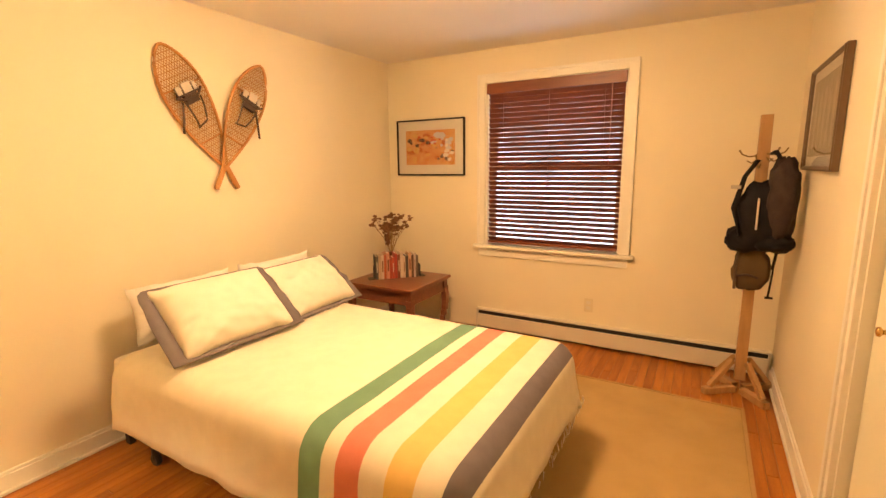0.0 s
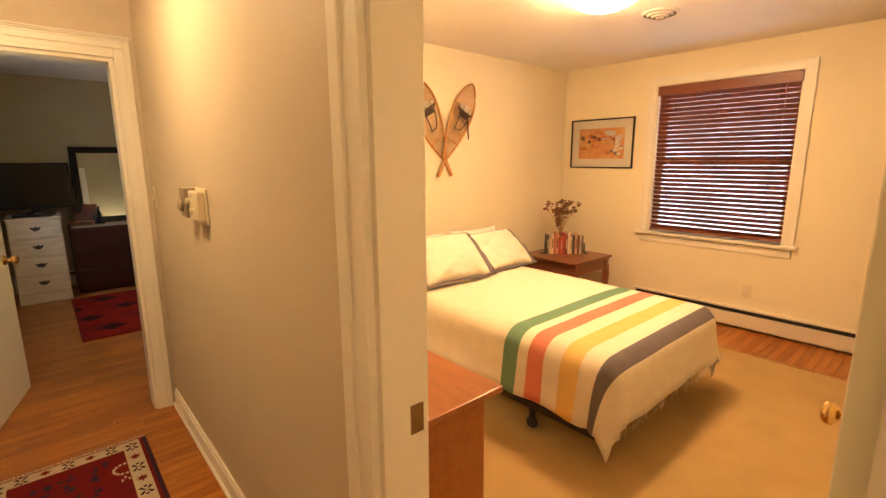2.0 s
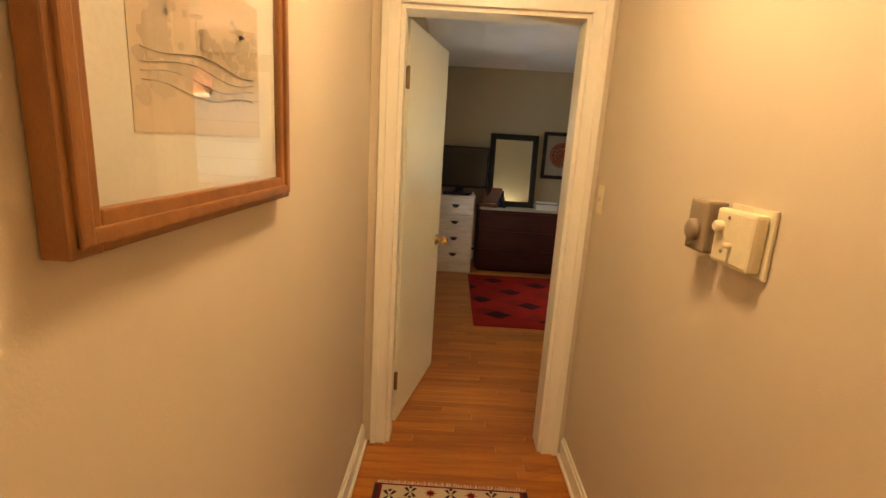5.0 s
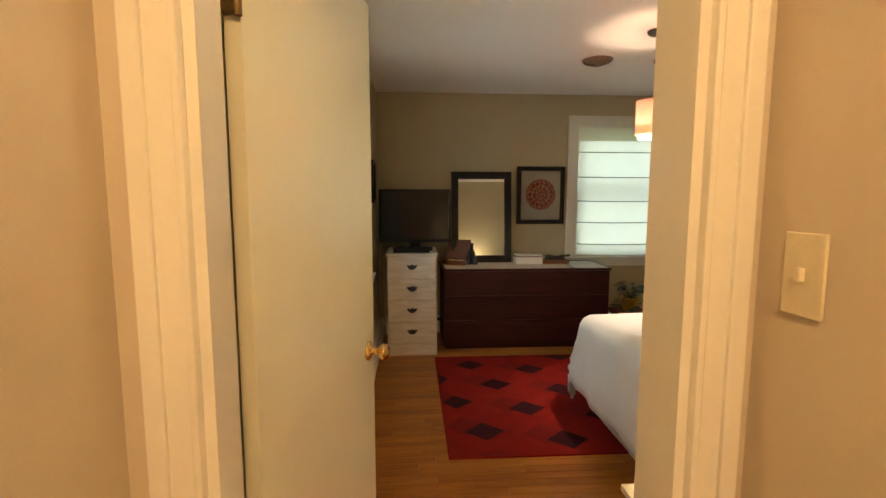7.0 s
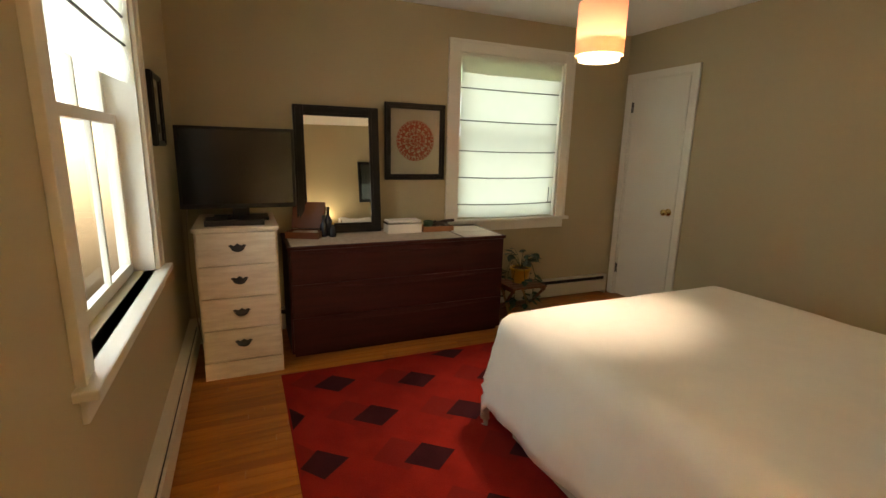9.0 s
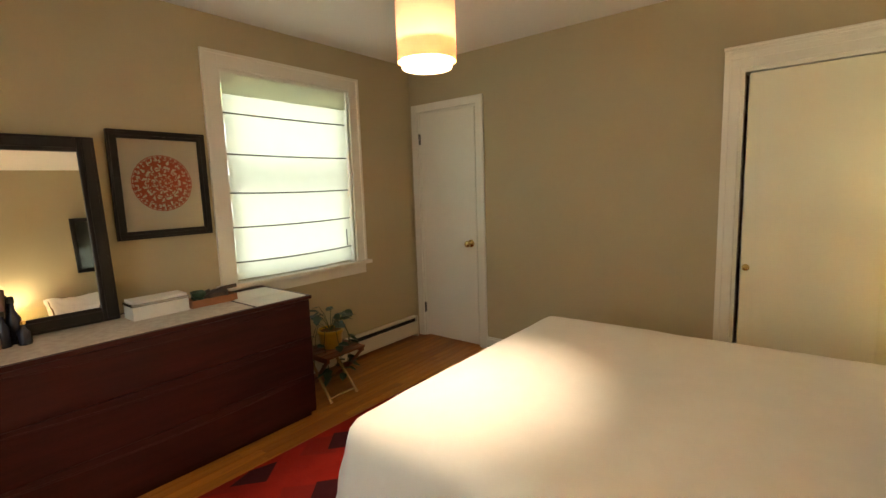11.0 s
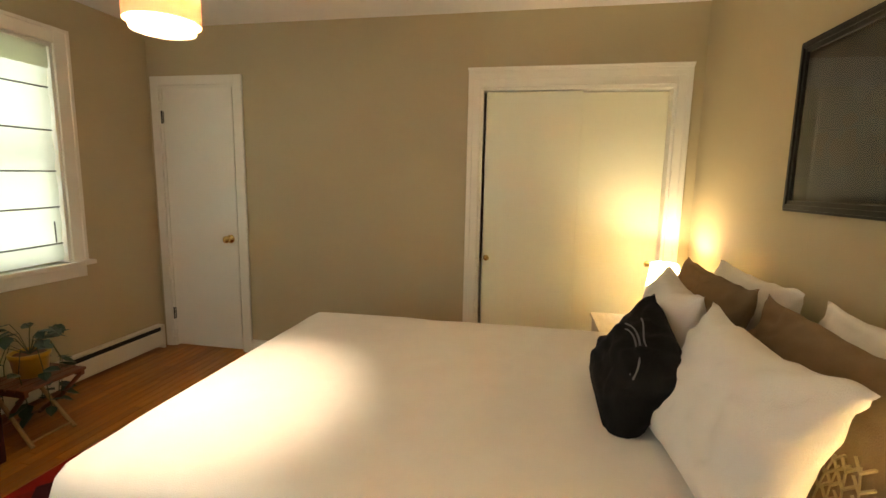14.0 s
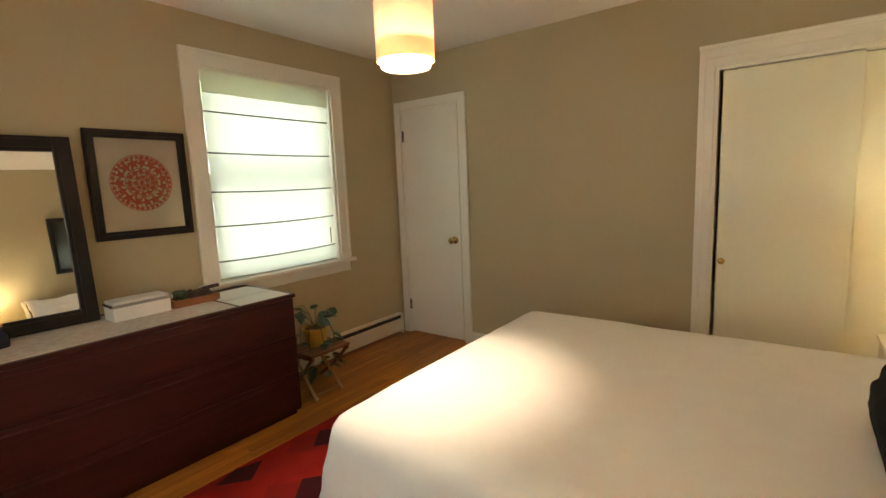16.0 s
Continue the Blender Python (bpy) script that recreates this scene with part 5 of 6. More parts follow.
M_ROD = mat("grey rod, cord and fold shadow", (0.20, 0.19, 0.16), 0.8)
roman_shade("roman_shade", W2, 0.965, 1.925, 2.118, (1.874, 1.62, 1.374, 1.153, 0.925), 0.815, "cream roman shade, lowered and lit by daylight", 1.985)
roman_shade("roman_shade", S2, -5.560, -4.525, 2.118, (1.99, 1.88, 1.77), 1.62, "cream roman shade, half raised", 1.985)


# ---- room 2: art ----
def art_circle(ob, side, s0, s1, z0, z1, d):
    cs, cz, R = (s0 + s1) / 2, (z0 + z1) / 2 + 0.01, 0.155
    rnd = random.Random(2)
    bm = bmesh.new()

    def ringband(r0, r1, n=48):
        for k in range(n):
            a, b = 2 * math.pi * k / n, 2 * math.pi * (k + 1) / n
            bm.faces.new([bm.verts.new(side.p(cs + r * math.cos(q), cz + r * math.sin(q), d + 0.0006)) for r, q in ((r0, a), (r1, a), (r1, b), (r0, b))])
    ringband(R - 0.004, R)
    ringband(R * 0.50, R * 0.53)
    for ring, (r, n, size) in enumerate(((R * 0.90, 34, 0.019), (R * 0.70, 15, 0.036), (R * 0.40, 12, 0.027), (R * 0.20, 7, 0.022), (0.0, 1, 0.024))):
        for k in range(n):
            q = 2 * math.pi * (k + 0.5 * (ring % 2)) / n
            c = (cs + r * math.cos(q), cz + r * math.sin(q))
            vs = []
            for i in range(10):
                w = 2 * math.pi * i / 10
                rr = size * (1.0 if i % 2 else 0.42) * rnd.uniform(0.8, 1.15)
                vs.append(bm.verts.new(side.p(c[0] + rr * math.cos(w), c[1] + rr * math.sin(w), d + 0.0009)))
            bm.faces.new(vs)
    part("red_paper_cut", bm, M_REDINK, ob, "round red paper-cut ornament")


picture("picture_papercut", W2, 0.315, 0.81, 1.137, 1.722, 0.045, M_FRAMEBLK, "black framed round red paper-cut on white paper", 0.03, M_PAPERW, 0.03, art_circle)


def art_dark(ob, side, s0, s1, z0, z1, d):
    bm = bmesh.new()
    side.box(bm, s0, s1, z0, z1, d - 0.004, d)
    sheet = part("print", bm, mat("dusk print", (0.035, 0.045, 0.05), 0.7, (0.015, 0.018, 0.02), 5, 25, 0, amount=0.9, fine_amount=0.05), ob)
    for k, (tone, cen) in enumerate((((0.045, 0.06, 0.07), (0.35, 0.45)), ((0.05, 0.06, 0.06), (0.3, 0.65)), ((0.05, 0.035, 0.025), (0.6, 0.3)))):
        blotches("paint", sheet, side, s0, s1, z0, z1, d + 0.0004 + k * 0.0003, mat("dusk tone %d" % k, tone, 0.7), 9, 0.02, 0.06, 40 + k, (s0 + (s1 - s0) * cen[0], z0 + (z1 - z0) * cen[1], 0.09, 0.06))


picture("picture_dusk", E2, 0.71, 1.540, 1.266, 1.884, 0.042, M_FRAMEBLK, "black framed dark print above the bed", 0.01, M_FRAMEBLK, 0.032, art_dark)
picture("picture_small", S2, -6.08, -5.80, 1.36, 1.715, 0.028, M_FRAMEBLK, "small black framed print beside the window", 0.04, M_PAPER, 0.028, art_grey)

# ---- room 2: bed ----
b2 = thing("bed", (-3.9, 1.12, 0), "queen size bed with a beige box base, made up", "bed")
part("box_base", boxes((-4.86, -2.87, 0.43, 1.80, 0.0, 0.34), bevel=0.02), M_SKIRT, b2)
part("mattress", boxes((-4.89, -2.86, 0.41, 1.83, 0.34, 0.612), bevel=0.06), M_LINEN, b2)
cv = thing("bedspread", (-3.9, 1.12, 0.61), "smooth white cotton bedspread draped over the bed", "bedspread")
drape("bedspread_cloth", -4.985, -2.86, 0.355, 1.895, 0.634, (0.42, 0.0, 0.42, 0.42), lambda u, v: 0, [M_LINEN], cv, 0.10, 0.048, (), 6, 0.012)
G2 = "pillows on the white bed"
BROWNS = []
for k, y in enumerate((0.70, 1.50)):
    pillow("pillow", 0.68, 0.40, 0.15, pose(-2.98, y, 0.628, 0, 0, 90) @ pose(0, 0, 0, 9), M_LINEN, "white bed pillow standing at the wall", seed=k + 3, group=G2)
    BROWNS.append(pillow("pillow", 0.70, 0.41, 0.15, pose(-3.16, y + 0.02 - 0.04 * k, 0.628, 0, 0, 90) @ pose(0, 0, 0, 14), M_BROWN, "brown cotton pillow leaning in the second row", seed=k + 13, group=G2))
pillow("pillow", 0.60, 0.43, 0.17, pose(-3.40, 0.64, 0.628, 0, 0, 94) @ pose(0, 0, 0, 22), M_LINEN, "white cotton pillow leaning in front", seed=23, group=G2, pinch=0.13)
pillow("pillow", 0.60, 0.43, 0.17, pose(-3.38, 1.27, 0.628, 0, 0, 84) @ pose(0, 0, 0, 18), M_LINEN, "white cotton pillow leaning in front", seed=24, group=G2, pinch=0.13)
# pale leaf print on the lower corner of the brown pillow
near_brown = BROWNS[0]
bm, mm = bmesh.new(), pose(-3.16, 0.72, 0.628, 0, 0, 90) @ pose(0, 0, 0, 14)


def on_pillow(u, v):
    bulge = max((1 - abs(u) ** 2.6) * (1 - abs(v) ** 2.6), 0) ** 0.55
    return mm @ Vector((u * 0.35, 0.075 * bulge + 0.007, 0.205 + v * 0.205))


for u0, v0, lean in ((-0.88, -0.55, 0.10), (-0.78, -0.62, 0.06), (-0.68, -0.66, 0.0), (-0.60, -0.60, -0.04)):
    tube(bm, [on_pillow(u0 + lean * t, v0 + 0.55 * t) for t in np.linspace(0, 1, 7)], 0.0022, 4)
    for t in (0.3, 0.6, 0.9):
        for d in (-1, 1):
            tube(bm, [on_pillow(u0 + lean * t + d * 0.055 * q, v0 + 0.55 * t + 0.11 * q) for q in (0, 0.5, 1)], 0.0034, 4)
part("leaf_print", bm, mat("pale leaf print", (0.36, 0.28, 0.15), 0.9, (0.30, 0.23, 0.125)), near_brown, "pale printed leaf sprigs")
CUSHION = pose(-3.53, 0.915, 0.640, 0, 0, 106) @ pose(0, 0, 0, 24) @ pose(0, 0, 0.18, 0, -26, 0) @ pose(0, 0, -0.18)
bpw = pillow("pillow", 0.37, 0.35, 0.17, CUSHION, M_BLACKFUR, "small black cushion with a stitched pattern", seed=31, group=G2)
bm, mm = bmesh.new(), CUSHION
for r in (0.09, 0.075):
    tube(bm, [mm @ Vector((r * 1.25 * math.cos(q), 0.074 - 0.30 * (r * math.cos(q)) ** 2, 0.20 + r * math.sin(q))) for q in np.linspace(0.2, 2.9, 14)], 0.003, 4)
tube(bm, [mm @ Vector((x, 0.07, 0.31 + 0.01 * math.sin(40 * x))) for x in np.linspace(-0.05, 0.05, 9)], 0.0025, 4)
part("stitching", bm, mat("grey thread", (0.14, 0.14, 0.15), 0.7), bpw, "grey stitched motif")

# ---- room 2: bedside tables and lamps ----


def bedside(y0, y1, x0):
    ob = thing("nightstand", (-3.12, (y0 + y1) / 2, 0), "cream painted bedside table with one drawer", "nightstand", "bedside tables")
    part("top", boxes((x0, -2.85, y0, y1, 0.545, 0.565), bevel=0.004), M_WHITEWASH, ob)
    part("body", boxes((x0 + 0.02, -2.86, y0 + 0.015, y1 - 0.015, 0.36, 0.545), bevel=0.003), M_WHITEWASH, ob)
    d = part("drawer", boxes((x0 + 0.008, x0 + 0.02, y0 + 0.04, y1 - 0.04, 0.38, 0.525), bevel=0.003), M_WHITEWASH, ob)
    part("pull", spin(bmesh.new(), [(0.006, 0), (0.006, 0.012), (0.013, 0.018), (0.009, 0.024)], pose(x0 + 0.008, (y0 + y1) / 2, 0.45, 0, -90), 12), M_DKBRASS, d)
    for x in (x0 + 0.04, -2.88):
        for y in (y0 + 0.03, y1 - 0.03):
            part("leg", boxes((x - 0.018, x + 0.018, y - 0.018, y + 0.018, 0.0, 0.36), bevel=0.003), M_WHITEWASH, ob)
    return ob


def bedside_lamp(x, y, power):
    ob = thing("table_lamp", (x, y, 0.565), "small ceramic table lamp with a white shade, lit", "lamp", "bedside lamps")
    c = pose(x, y, 0)
    part("base", spin(bmesh.new(), [(0.055, 0.565), (0.055, 0.575), (0.02, 0.585), (0.035, 0.62), (0.042, 0.65), (0.025, 0.69), (0.009, 0.70), (0.009, 0.745)], c, 20), M_CERAMIC, ob, smooth=True)
    part("shade", spin(bmesh.new(), [(0.100, 0.735), (0.075, 0.90)], c, 28, cap=False), M_LAMPSHADE, ob, "white fabric shade", smooth=True)
    bm = bmesh.new()
    ball(bm, (x, y, 0.775), 0.024, 0, 0, 2)
    part("bulb", bm, M_BULB, ob, smooth=True)
    lamp("lamp_light", "POINT", (x, y, 0.850), power, (1.0, 0.85, 0.60), 0.03)
    return ob


bedside(1.98, 2.46, -3.40)
bedside(-0.14, 0.28, -3.20)
bedside_lamp(-3.00, 2.42, 4.2)
bedside_lamp(-2.99, 0.08, 6.5)

# ---- room 2: pendant ----
PX, PY = -4.885, 0.785
pd = thing("pendant_lamp", (PX, PY, TOP), "peach linen drum pendant lamp on a dark rod, lit", "pendant lamp")
c = pose(PX, PY, 0)
part("canopy", spin(bmesh.new(), [(0.012, TOP - 0.032), (0.045, TOP - 0.025), (0.058, TOP - 0.008), (0.058, TOP - 0.001)], c, 24), M_IRON, pd, smooth=True)
part("rod", spin(spin(bmesh.new(), [(0.0055, 1.994), (0.0055, TOP - 0.03)], c, 10), [(0.006, 2.239), (0.012, 2.247), (0.012, 2.266), (0.006, 2.274)], c, 14), M_IRON, pd)
part("shade", spin(bmesh.new(), [(0.103, 1.799), (0.103, 2.014)], c, 40, cap=False), M_DRUM, pd, "peach linen drum shade", smooth=True)
part("inner_shade", spin(bmesh.new(), [(0.088, 1.776), (0.088, 1.864)], c, 40, cap=False), M_LAMPSHADE, pd, "white inner drum", smooth=True)
part("diffuser", spin(bmesh.new(), [(0.004, 1.779), (0.086, 1.7795), (0.086, 1.782), (0.004, 1.782)], c, 32), M_DIFFUSER, pd, "lit white diffuser")
bm = tube(bmesh.new(), [(PX - 0.10, PY, 1.999), (PX + 0.10, PY, 1.999)], 0.003, 6)
tube(bm, [(PX, PY - 0.10, 1.999), (PX, PY + 0.10, 1.999)], 0.003, 6)
spin(bm, [(0.018, 1.949), (0.018, 1.999)], c, 14)
part("spider", bm, M_IRON, pd)
lamp("pendant_light", "POINT", (PX, PY, 1.864), 4.4, (1.0, 0.72, 0.52), 0.03)
sp = lamp("pendant_downlight", "SPOT", (PX, PY, 1.772), 21.0, (1.0, 0.82, 0.66), 0.03, (PX, PY, 0.0))
sp.data.spot_size, sp.data.spot_blend, sp.data.shadow_soft_size = radians(66), 0.7, 0.05

# ---- room 2: dresser and chest ----
d2 = thing("dresser", (-6.37, 0.31, 0), "long low dark mahogany dresser with three rows of drawers", "dresser")
part("body", boxes((-6.64, -6.125, -0.47, 1.09, 0.03, 0.735), bevel=0.004), M_MAHOG, d2)
part("top", boxes((-6.655, -6.105, -0.478, 1.098, 0.735, 0.757), bevel=0.004), M_MAHOG, d2)
part("plinth", boxes((-6.62, -6.15, -0.45, 1.07, 0.0, 0.03)), M_MAHOG, d2)
for k in range(3):
    d = part("drawer", boxes((-6.125, -6.105, -0.458, 1.078, 0.055 + 0.227 * k, 0.279 + 0.227 * k), bevel=0.003), M_MAHOG, d2)
    part("finger_lip", tube(bmesh.new(), [(-6.106, -0.36 + 1.34 * t, 0.262 + 0.227 * k - 0.024 * math.sin(math.pi * t)) for t in np.linspace(0, 1, 16)], 0.006, 6), M_MAHOG, d)

chs = thing("chest_of_drawers", (-6.3, -0.755, 0), "narrow whitewashed chest of four drawers with dark pulls", "chest of drawers")
part("body", boxes((-6.60, -6.005, -0.975, -0.535, 0.0, 0.893), bevel=0.004), M_WHITEWASH, chs)
part("top", boxes((-6.61, -5.985, -0.985, -0.525, 0.893, 0.915), bevel=0.005), M_WHITEWASH, chs)
part("plinth", boxes((-6.005, -5.988, -0.975, -0.535, 0.0, 0.105), bevel=0.003), M_WHITEWASH, chs)
for k in range(4):
    z0 = 0.118 + 0.194 * k
    d = part("drawer", boxes((-6.005, -5.990, -0.965, -0.545, z0, z0 + 0.186), bevel=0.004), M_WHITEWASH, chs)
    bm = bmesh.new()
    zc = z0 + 0.098
    prof = [(-0.048, 0.014), (-0.034, 0.020), (-0.020, 0.012), (-0.010, 0.018), (0.0, 0.026), (0.010, 0.018), (0.020, 0.012), (0.034, 0.020), (0.048, 0.014), (0.036, -0.002), (0.020, -0.012), (0.0, -0.024), (-0.020, -0.012), (-0.036, -0.002)]
    f0 = bm.faces.new([bm.verts.new((-5.989, -0.755 + a, zc + b)) for a, b in prof])
    r = bmesh.ops.extrude_face_region(bm, geom=[f0])
    bmesh.ops.translate(bm, vec=(0.003, 0, 0), verts=[v for v in r["geom"] if isinstance(v, bmesh.types.BMVert)])
    tube(bm, [(-5.984, -0.755 + 0.034 * math.cos(a), zc + 0.006 - 0.026 * math.sin(a)) for a in np.linspace(0, math.pi, 11)], 0.0035, 6)
    part("pull", bm, M_IRON, d, "dark bat-wing pull")

tv = thing("television", (-6.32, -0.725, 0.915), "flat black television standing on the chest of drawers", "television")
mt = pose(-6.33, -0.725, 0, 0, 0, 0)
part("housing", boxes((-0.03, 0.012, -0.337, 0.337, 0.985, 1.482), bevel=0.006, m=mt), M_FRAMEBLK, tv)
part("screen", boxes((0.012, 0.0145, -0.318, 0.318, 1.015, 1.465), m=mt), M_SCREEN, tv, "glossy black screen")
part("stand", boxes((-0.02, 0.005, -0.05, 0.05, 0.935, 0.985), (-0.10, 0.10, -0.16, 0.16, 0.916, 0.935), bevel=0.004, m=mt), M_FRAMEBLK, tv)
rc = thing("media_player", (-6.12, -0.75, 0.915), "low black media player on the chest of drawers", "media player")
part("case", boxes((-6.20, -6.03, -0.92, -0.60, 0.918, 0.952), bevel=0.005), M_FRAMEBLK, rc)
part("remote", boxes((-6.16, -6.06, -0.80, -0.74, 0.952, 0.966), bevel=0.003), M_SCREEN, rc)
cb = solo("power_cord", tube(bmesh.new(), [(-6.40, -1.03, 0.99), (-6.36, -1.04, 0.90), (-6.33, -1.04, 0.6), (-6.38, -1.03, 0.25), (-6.35, -1.0, 0.012)], 0.004, 6), M_GREYPLASTIC, (-6.36, -1.04, 0.0), "pale cord hanging beside the chest", "cord")

# mirror leaning on the dresser
mi = thing("mirror", (-6.50, -0.06, 0.757), "dark framed rectangular mirror leaning against the wall", "mirror")
mm = pose(-6.535, -0.062, 0.760, 0, -5.5, -1.7)
bm = bmesh.new()
HW, HH, FW = 0.302, 0.905, 0.072
for q in ((-HW, -HW + FW, 0, HH), (HW - FW, HW, 0, HH), (-HW + FW, HW - FW, 0, FW), (-HW + FW, HW - FW, HH - FW, HH)):
    box(bm, 0.0, 0.030, *q, 0.006, mm)
for q in ((-HW + 0.015, -HW + FW - 0.018, 0.015, HH - 0.015), (HW - FW + 0.018, HW - 0.015, 0.015, HH - 0.015), (-HW + FW, HW - FW, 0.015, FW - 0.018), (-HW + FW, HW - FW, HH - FW + 0.018, HH - 0.015)):
    box(bm, 0.028, 0.036, *q, 0.003, mm)
part("mirror_frame", bm, M_FRAMEBLK, mi)
part("mirror_glass", boxes((0.010, 0.016, -HW + FW, HW - FW, FW, HH - FW), m=mm), M_MIRROR, mi, "silvered glass")
part("backing", boxes((0.002, 0.009, -HW + FW, HW - FW, FW, HH - FW), m=mm), M_BROWNWARE, mi)

# things on the dresser
rn = thing("table_runner", (-6.35, 0.2, 0.757), "cream woven runner lying on the dresser", "runner")
bm = bmesh.new()
box(bm, -6.60, -6.128, -0.45, 0.74, 0.757, 0.760, 0.001)
part("cloth", bm, M_RUNNER, rn)
pl = thing("place_mat", (-6.34, 0.9, 0.757), "pale folded cloth on the dresser end", "cloth")
part("cloth", boxes((-6.56, -6.122, 0.76, 1.07, 0.757, 0.7605), (-6.55, -6.30, 0.77, 1.05, 0.7605, 0.764), bevel=0.001), M_PAPERW, pl)
jb = thing("jewelry_box", (-6.44, -0.33, 0.76), "open brown leather box with its lid raised", "box")
mj = pose(-6.43, -0.325, 0.760, 0, 0, -24)
part("tray", boxes((-0.06, 0.08, -0.115, 0.115, 0.0, 0.012), (-0.06, -0.052, -0.115, 0.115, 0.012, 0.045), (0.072, 0.08, -0.115, 0.115, 0.012, 0.045), (-0.052, 0.072, -0.115, -0.107, 0.012, 0.045), (-0.052, 0.072, 0.107, 0.115, 0.012, 0.045), bevel=0.002, m=mj), M_BROWNWARE, jb)
part("lid", boxes((-0.004, 0.014, -0.115, 0.115, 0.0, 0.19), bevel=0.004, m=mj @ pose(-0.065, 0, 0.047, 0, -17, 0)), M_BROWNWARE, jb)
part("contents", boxes((-0.03, 0.05, -0.08, 0.02, 0.012, 0.040), (0.0, 0.06, 0.03, 0.09, 0.012, 0.048), bevel=0.004, m=mj), M_RUNNER, jb)
for x, y, h, r in ((-6.44, -0.165, 0.20, 0.027), (-6.40, -0.205, 0.15, 0.024), (-6.385, -0.145, 0.10, 0.026)):
    bt = thing("bottle", (x, y, 0.76), "small dark glass bottle on the runner", "bottle", "bottles on the dresser")
    part("body", spin(bmesh.new(), [(r * 0.9, 0.760), (r, 0.768), (r, 0.76 + h * 0.55), (r * 0.4, 0.76 + h * 0.72), (r * 0.36, 0.76 + h * 0.9)], pose(x, y, 0), 18), M_BLUEGLASS, bt, smooth=True)
    part("cap", spin(bmesh.new(), [(r * 0.45, 0.76 + h * 0.88), (r * 0.45, 0.76 + h), (r * 0.3, 0.76 + h * 1.02)], pose(x, y, 0), 14), M_IRON if h > 0.12 else M_BRASS, bt)
sb = thing("keepsake_box", (-6.435, 0.385, 0.76), "long white box with a polished silver lid on the dresser", "box")
part("body", boxes((-6.50, -6.372, 0.256, 0.518, 0.760, 0.828), bevel=0.003), M_PAPERW, sb)
part("lid", boxes((-6.504, -6.368, 0.252, 0.522, 0.828, 0.842), bevel=0.003), mat("silver lid", (0.55, 0.54, 0.52), 0.25, (0.35, 0.34, 0.33), metal=1.0), sb)
part("rim", boxes((-6.496, -6.376, 0.260, 0.514, 0.842, 0.856), bevel=0.003), M_PAPERW, sb)
ty = thing("tray", (-6.43, 0.67, 0.76), "brown leather tray filled with dark odds and ends", "tray")
part("tray_base", boxes((-6.49, -6.375, 0.535, 0.785, 0.760, 0.772), (-6.49, -6.484, 0.535, 0.785, 0.772, 0.80), (-6.381, -6.375, 0.535, 0.785, 0.772, 0.80), (-6.484, -6.381, 0.535, 0.541, 0.772, 0.80), (-6.484, -6.381, 0.779, 0.785, 0.772, 0.80), bevel=0.001), mat("tan leather", (0.32, 0.12, 0.05), 0.5), ty)
bm = lump(bmesh.new(), (-6.43, 0.70, 0.805), (0.035, 0.06, 0.028), 4, sub=2)
tube(bm, [(-6.43, 0.62, 0.80), (-6.42, 0.72, 0.835), (-6.41, 0.80, 0.84)], 0.011, 6)
tube(bm, [(-6.44, 0.59, 0.81), (-6.44, 0.66, 0.83)], 0.012, 6)
part("contents", bm, M_LEATHER, ty)
part("green_cloth", lump(bmesh.new(), (-6.44, 0.595, 0.815), (0.03, 0.035, 0.028), 8, sub=2, rough=0.4), M_LEAF, ty)

# ---- room 2: plant on a stool ----
sx, sy = -6.36, 1.41
st = thing("plant_stool", (sx, sy, 0), "small folding stool with a slatted red-brown top and pale legs", "stool")
for k in range(5):
    x = -6.492 + 0.060 * k
    part("slat", boxes((x, x + 0.052, 1.245, 1.575, 0.276, 0.292), bevel=0.004), M_BROWNWARE, st)
for y in (1.262, 1.558):
    part("seat_rail", boxes((-6.490, -6.206, y - 0.010, y + 0.010, 0.250, 0.276), bevel=0.003), M_BROWNWARE, st)
for y, fy in ((1.285, 1.235), (1.475, 1.450)):
    part("leg", tube(bmesh.new(), [(-6.455, y, 0.255), (-6.31, (y + fy) / 2, 0.128), (-6.165, fy, 0.006)], 0.0105, 8), M_BAMBOO, st, "pale bamboo leg")
for y, fy in ((1.262, 1.275), (1.558, 1.530)):
    part("leg", tube(bmesh.new(), [(-6.225, y, 0.255), (-6.34, (y + fy) / 2, 0.130), (-6.50, fy, 0.012)], 0.012, 8), M_BROWNWARE, st, "red-brown leg")
part("stretcher", tube(bmesh.new(), [(-6.185, 1.238, 0.028), (-6.185, 1.448, 0.028)], 0.006, 6), M_BAMBOO, st)
part("stretcher", tube(bmesh.new(), [(-6.478, 1.275, 0.030), (-6.478, 1.530, 0.030)], 0.006, 6), M_BROWNWARE, st)
pt = thing("potted_plant", (sx, sy, 0.293), "trailing green plant in a yellow glazed pot", "plant")
part("pot", spin(bmesh.new(), [(0.055, 0.293), (0.070, 0.300), (0.083, 0.400), (0.090, 0.405), (0.090, 0.425), (0.080, 0.425), (0.078, 0.405)], pose(sx, sy, 0), 28), M_TERRA, pt, smooth=True)
part("soil", spin(bmesh.new(), [(0.077, 0.404), (0.072, 0.412)], pose(sx, sy, 0), 20), M_SUB, pt)
stems, rnd = bmesh.new(), random.Random(21)
leaf_mesh = bmesh.new()
for u, w, z in ((0, 0, 0), (0.25, 0.45, 0.04), (0.6, 0.40, 0.05), (1.0, 0, -0.02)):
    leaf_mesh.verts.new((u, w, z))
lv = list(leaf_mesh.verts)
mid = [leaf_mesh.verts.new((0.3, 0, -0.05)), leaf_mesh.verts.new((0.65, 0, -0.04))]
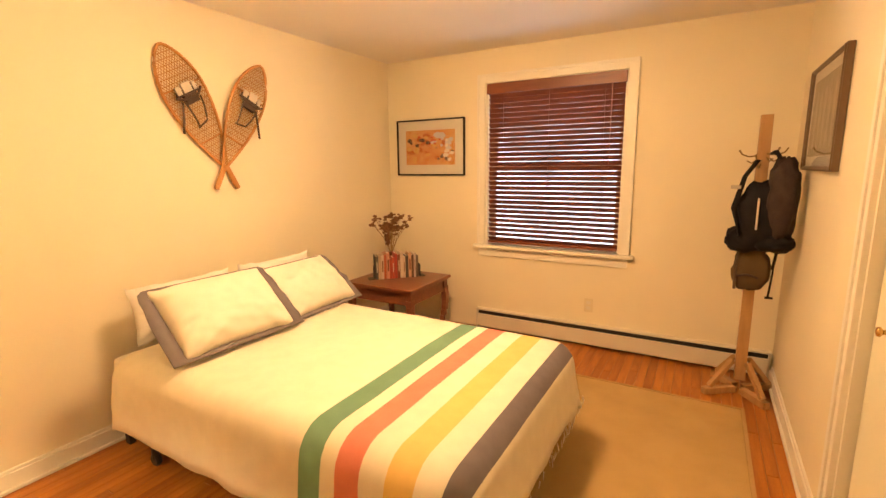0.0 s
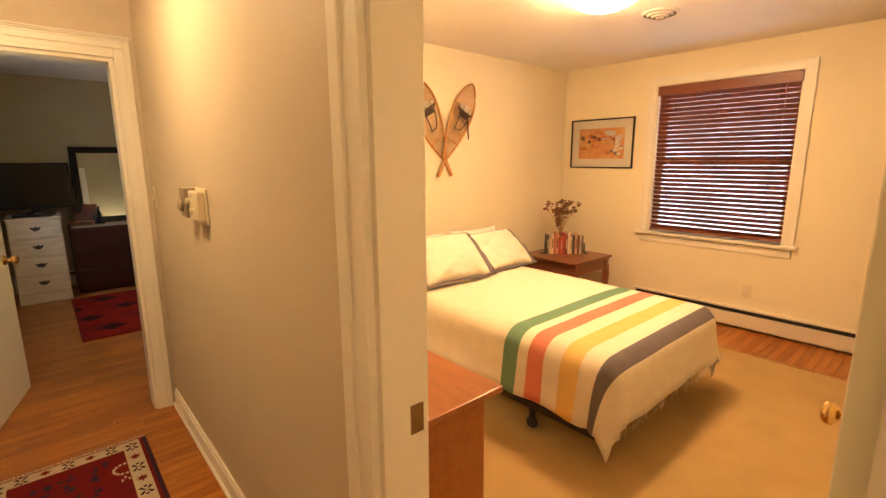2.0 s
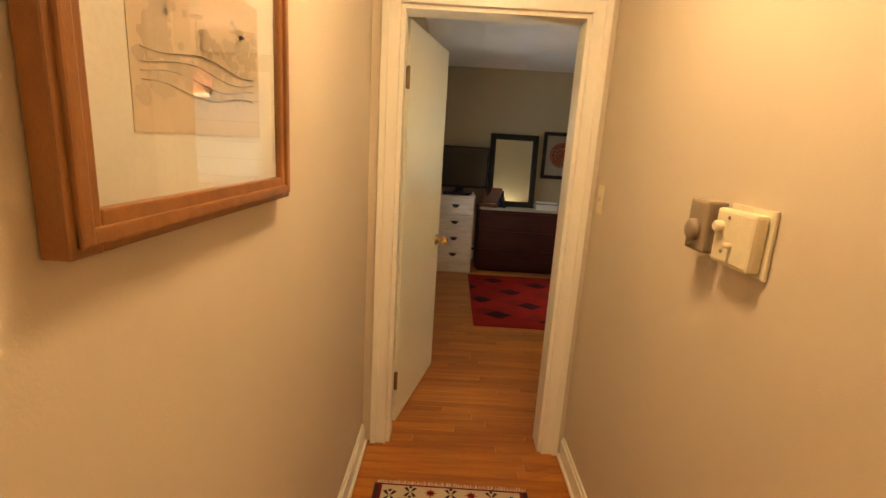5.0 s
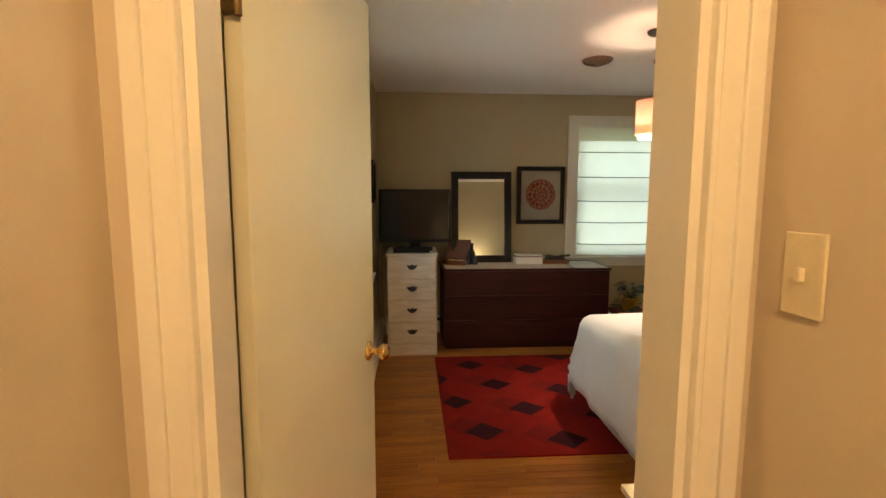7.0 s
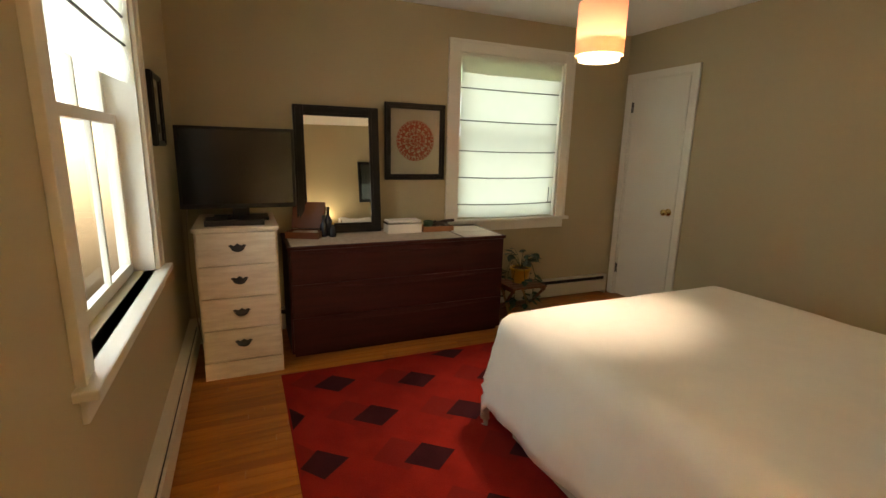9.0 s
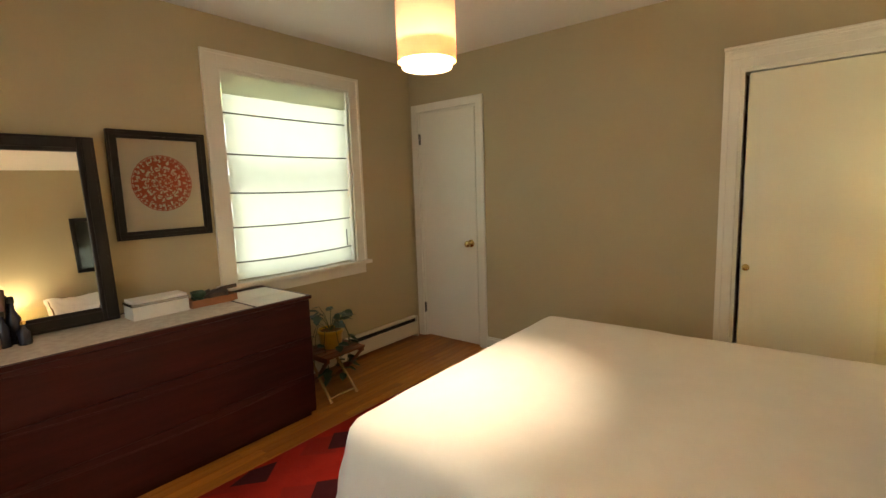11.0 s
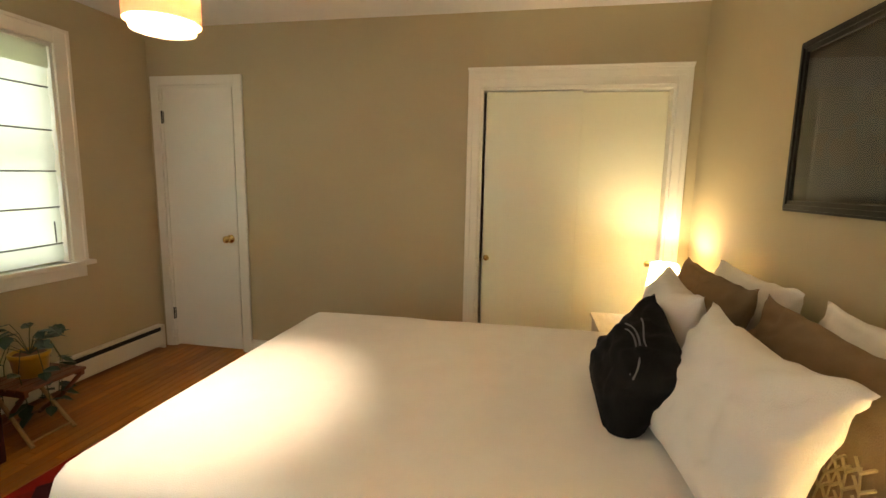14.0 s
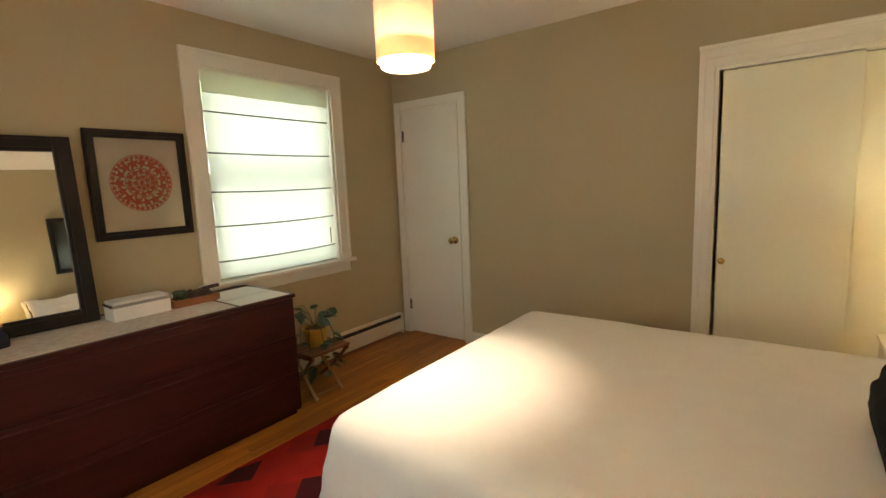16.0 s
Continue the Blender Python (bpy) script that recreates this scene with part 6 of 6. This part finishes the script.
lo = [leaf_mesh.verts.new((0.25, -0.45, 0.04)), leaf_mesh.verts.new((0.6, -0.40, 0.05))]
for q in ((lv[0], mid[0], lv[1]), (lv[1], mid[0], mid[1], lv[2]), (lv[2], mid[1], lv[3]), (lv[0], lo[0], mid[0]), (lo[0], lo[1], mid[1], mid[0]), (lo[1], lv[3], mid[1])):
    leaf_mesh.faces.new(q)
leaf_me = mesh_of("leaf", leaf_mesh, M_LEAF)
for k in range(22):
    ang = rnd.uniform(0, 6.28)
    trail = k % 3 == 0
    reach, hh = rnd.uniform(0.06, 0.15), rnd.uniform(0.46, 0.57)
    o = Vector((sx, sy, 0.410))
    tip = Vector((sx + reach * math.cos(ang), sy + reach * math.sin(ang), hh))
    pts = [o, (o + tip) / 2 + Vector((0, 0, 0.03)), tip]
    if trail:
        pts = [o, Vector((sx + 0.09 * math.cos(ang), sy + 0.09 * math.sin(ang), 0.460)), Vector((sx + 0.13 * math.cos(ang), sy + 0.13 * math.sin(ang), 0.350)), Vector((sx + 0.12 * math.cos(ang + 0.2), sy + 0.12 * math.sin(ang + 0.2), rnd.uniform(0.10, 0.22)))]
    tube(stems, pts, 0.0024, 4)
    for i in range(2, len(pts) + (3 if trail else 1)):
        base = pts[min(i, len(pts) - 1)] if i < len(pts) else pts[-1].lerp(pts[-2], rnd.random())
        ob = new("leaf", leaf_me)
        ob.parent = pt
        s = rnd.uniform(0.055, 0.10)
        ob.matrix_basis = Matrix.Translation(Vector(base) - Vector((sx, sy, 0.293))) @ Euler((rnd.uniform(-0.5, 0.5), rnd.uniform(-0.2, 0.7), ang + rnd.uniform(-0.7, 0.7))).to_matrix().to_4x4() @ Matrix.Diagonal((s, s * 0.8, s, 1))
part("stems", stems, M_STEM, pt)["kind"] = "stuff"

# ---- room 2: red rug ----
rr = thing("red_rug", (-5.1, 0.6, 0), "red wool rug with staggered dark diamonds", "rug")
RX0, RX1, RY0, RY1 = -5.905, -4.30, -0.56, 1.86
part("rug_field", boxes((RX0, RX1, RY0, RY1, 0.0, 0.010), bevel=0.003), M_RUGRED, rr)


def diamonds(name, shift, hx, hy, z, material, label):
    for i in range(-8, 9):
        for j in range(-8, 9):
            x, y = -4.576 - 0.29 * i - 0.41 * j + shift[0], -0.324 + 0.33 * i - 0.14 * j + shift[1]
            poly = [(x - hx, y), (x, y - hy), (x + hx, y), (x, y + hy)]
            poly = [(min(max(px, RX0 + 0.01), RX1 - 0.01), min(max(py, RY0 + 0.01), RY1 - 0.01)) for px, py in poly]
            area = abs(sum(poly[k][0] * poly[(k + 1) % 4][1] - poly[(k + 1) % 4][0] * poly[k][1] for k in range(4)))
            if area > 0.004 and all(RX0 - 0.1 < v < RX1 + 0.1 for v in (x,)) and RY0 - 0.12 < y < RY1 + 0.12:
                bm = bmesh.new()
                flat(bm, poly, z)
                part(name, bm, material, rr, label)


diamonds("dull_diamond", (0.34, 0.02), 0.13, 0.13, 0.0108, M_RUGRED2, "dull red diamond")
diamonds("dark_diamond", (0, 0), 0.105, 0.125, 0.0114, M_RUGDARK, "dark maroon diamond")

# ---- floors: oak strips ----
STRIP = 0.0572
LENGTHS = (0.55, 0.80, 1.05, 1.30)
plank_me = []
for ln in LENGTHS:
    bm = bmesh.new()
    w, c = STRIP - 0.0012, 0.0012
    lo = [bm.verts.new((x, y, -0.010)) for x, y in ((0, 0), (w, 0), (w, ln - 0.001), (0, ln - 0.001))]
    md = [bm.verts.new((x, y, -c)) for x, y in ((0, 0), (w, 0), (w, ln - 0.001), (0, ln - 0.001))]
    hi = [bm.verts.new((x, y, 0.0)) for x, y in ((c, c), (w - c, c), (w - c, ln - 0.001 - c), (c, ln - 0.001 - c))]
    bm.faces.new(hi)
    for k in range(4):
        bm.faces.new((lo[k], lo[(k + 1) % 4], md[(k + 1) % 4], md[k]))
        bm.faces.new((md[k], md[(k + 1) % 4], hi[(k + 1) % 4], hi[k]))
    plank_me.append(mesh_of("plank", bm, M_OAK))


def strips(parent, x0, x1, y0, y1, seed):
    rnd = random.Random(seed)
    n = math.ceil((x1 - x0) / STRIP)
    for i in range(n):
        x = x0 + i * STRIP
        sx_ = min(1.0, (x1 - x) / STRIP)
        if sx_ < 0.08:
            continue
        y = y0
        first = True
        while y1 - y > 0.01:
            k = rnd.randrange(len(LENGTHS))
            ln = LENGTHS[k] * (rnd.uniform(0.4, 1.0) if first else 1.0)
            first = False
            if y1 - (y + ln) < 0.25:
                ln = y1 - y
            ob = new("plank", plank_me[k])
            ob.parent = parent
            ob.matrix_basis = Matrix.Translation((x, y, 0)) @ Matrix.Diagonal((sx_, ln / LENGTHS[k], 1, 1))
            y += ln


strips(FLOOR1, -2.72, 0.50, -0.13, 3.91, 1)
strips(FLOORH, -2.745, 1.60, -1.19, -0.13, 2)
strips(FLOOR2, -6.68, -2.745, -1.10, 2.74, 3)
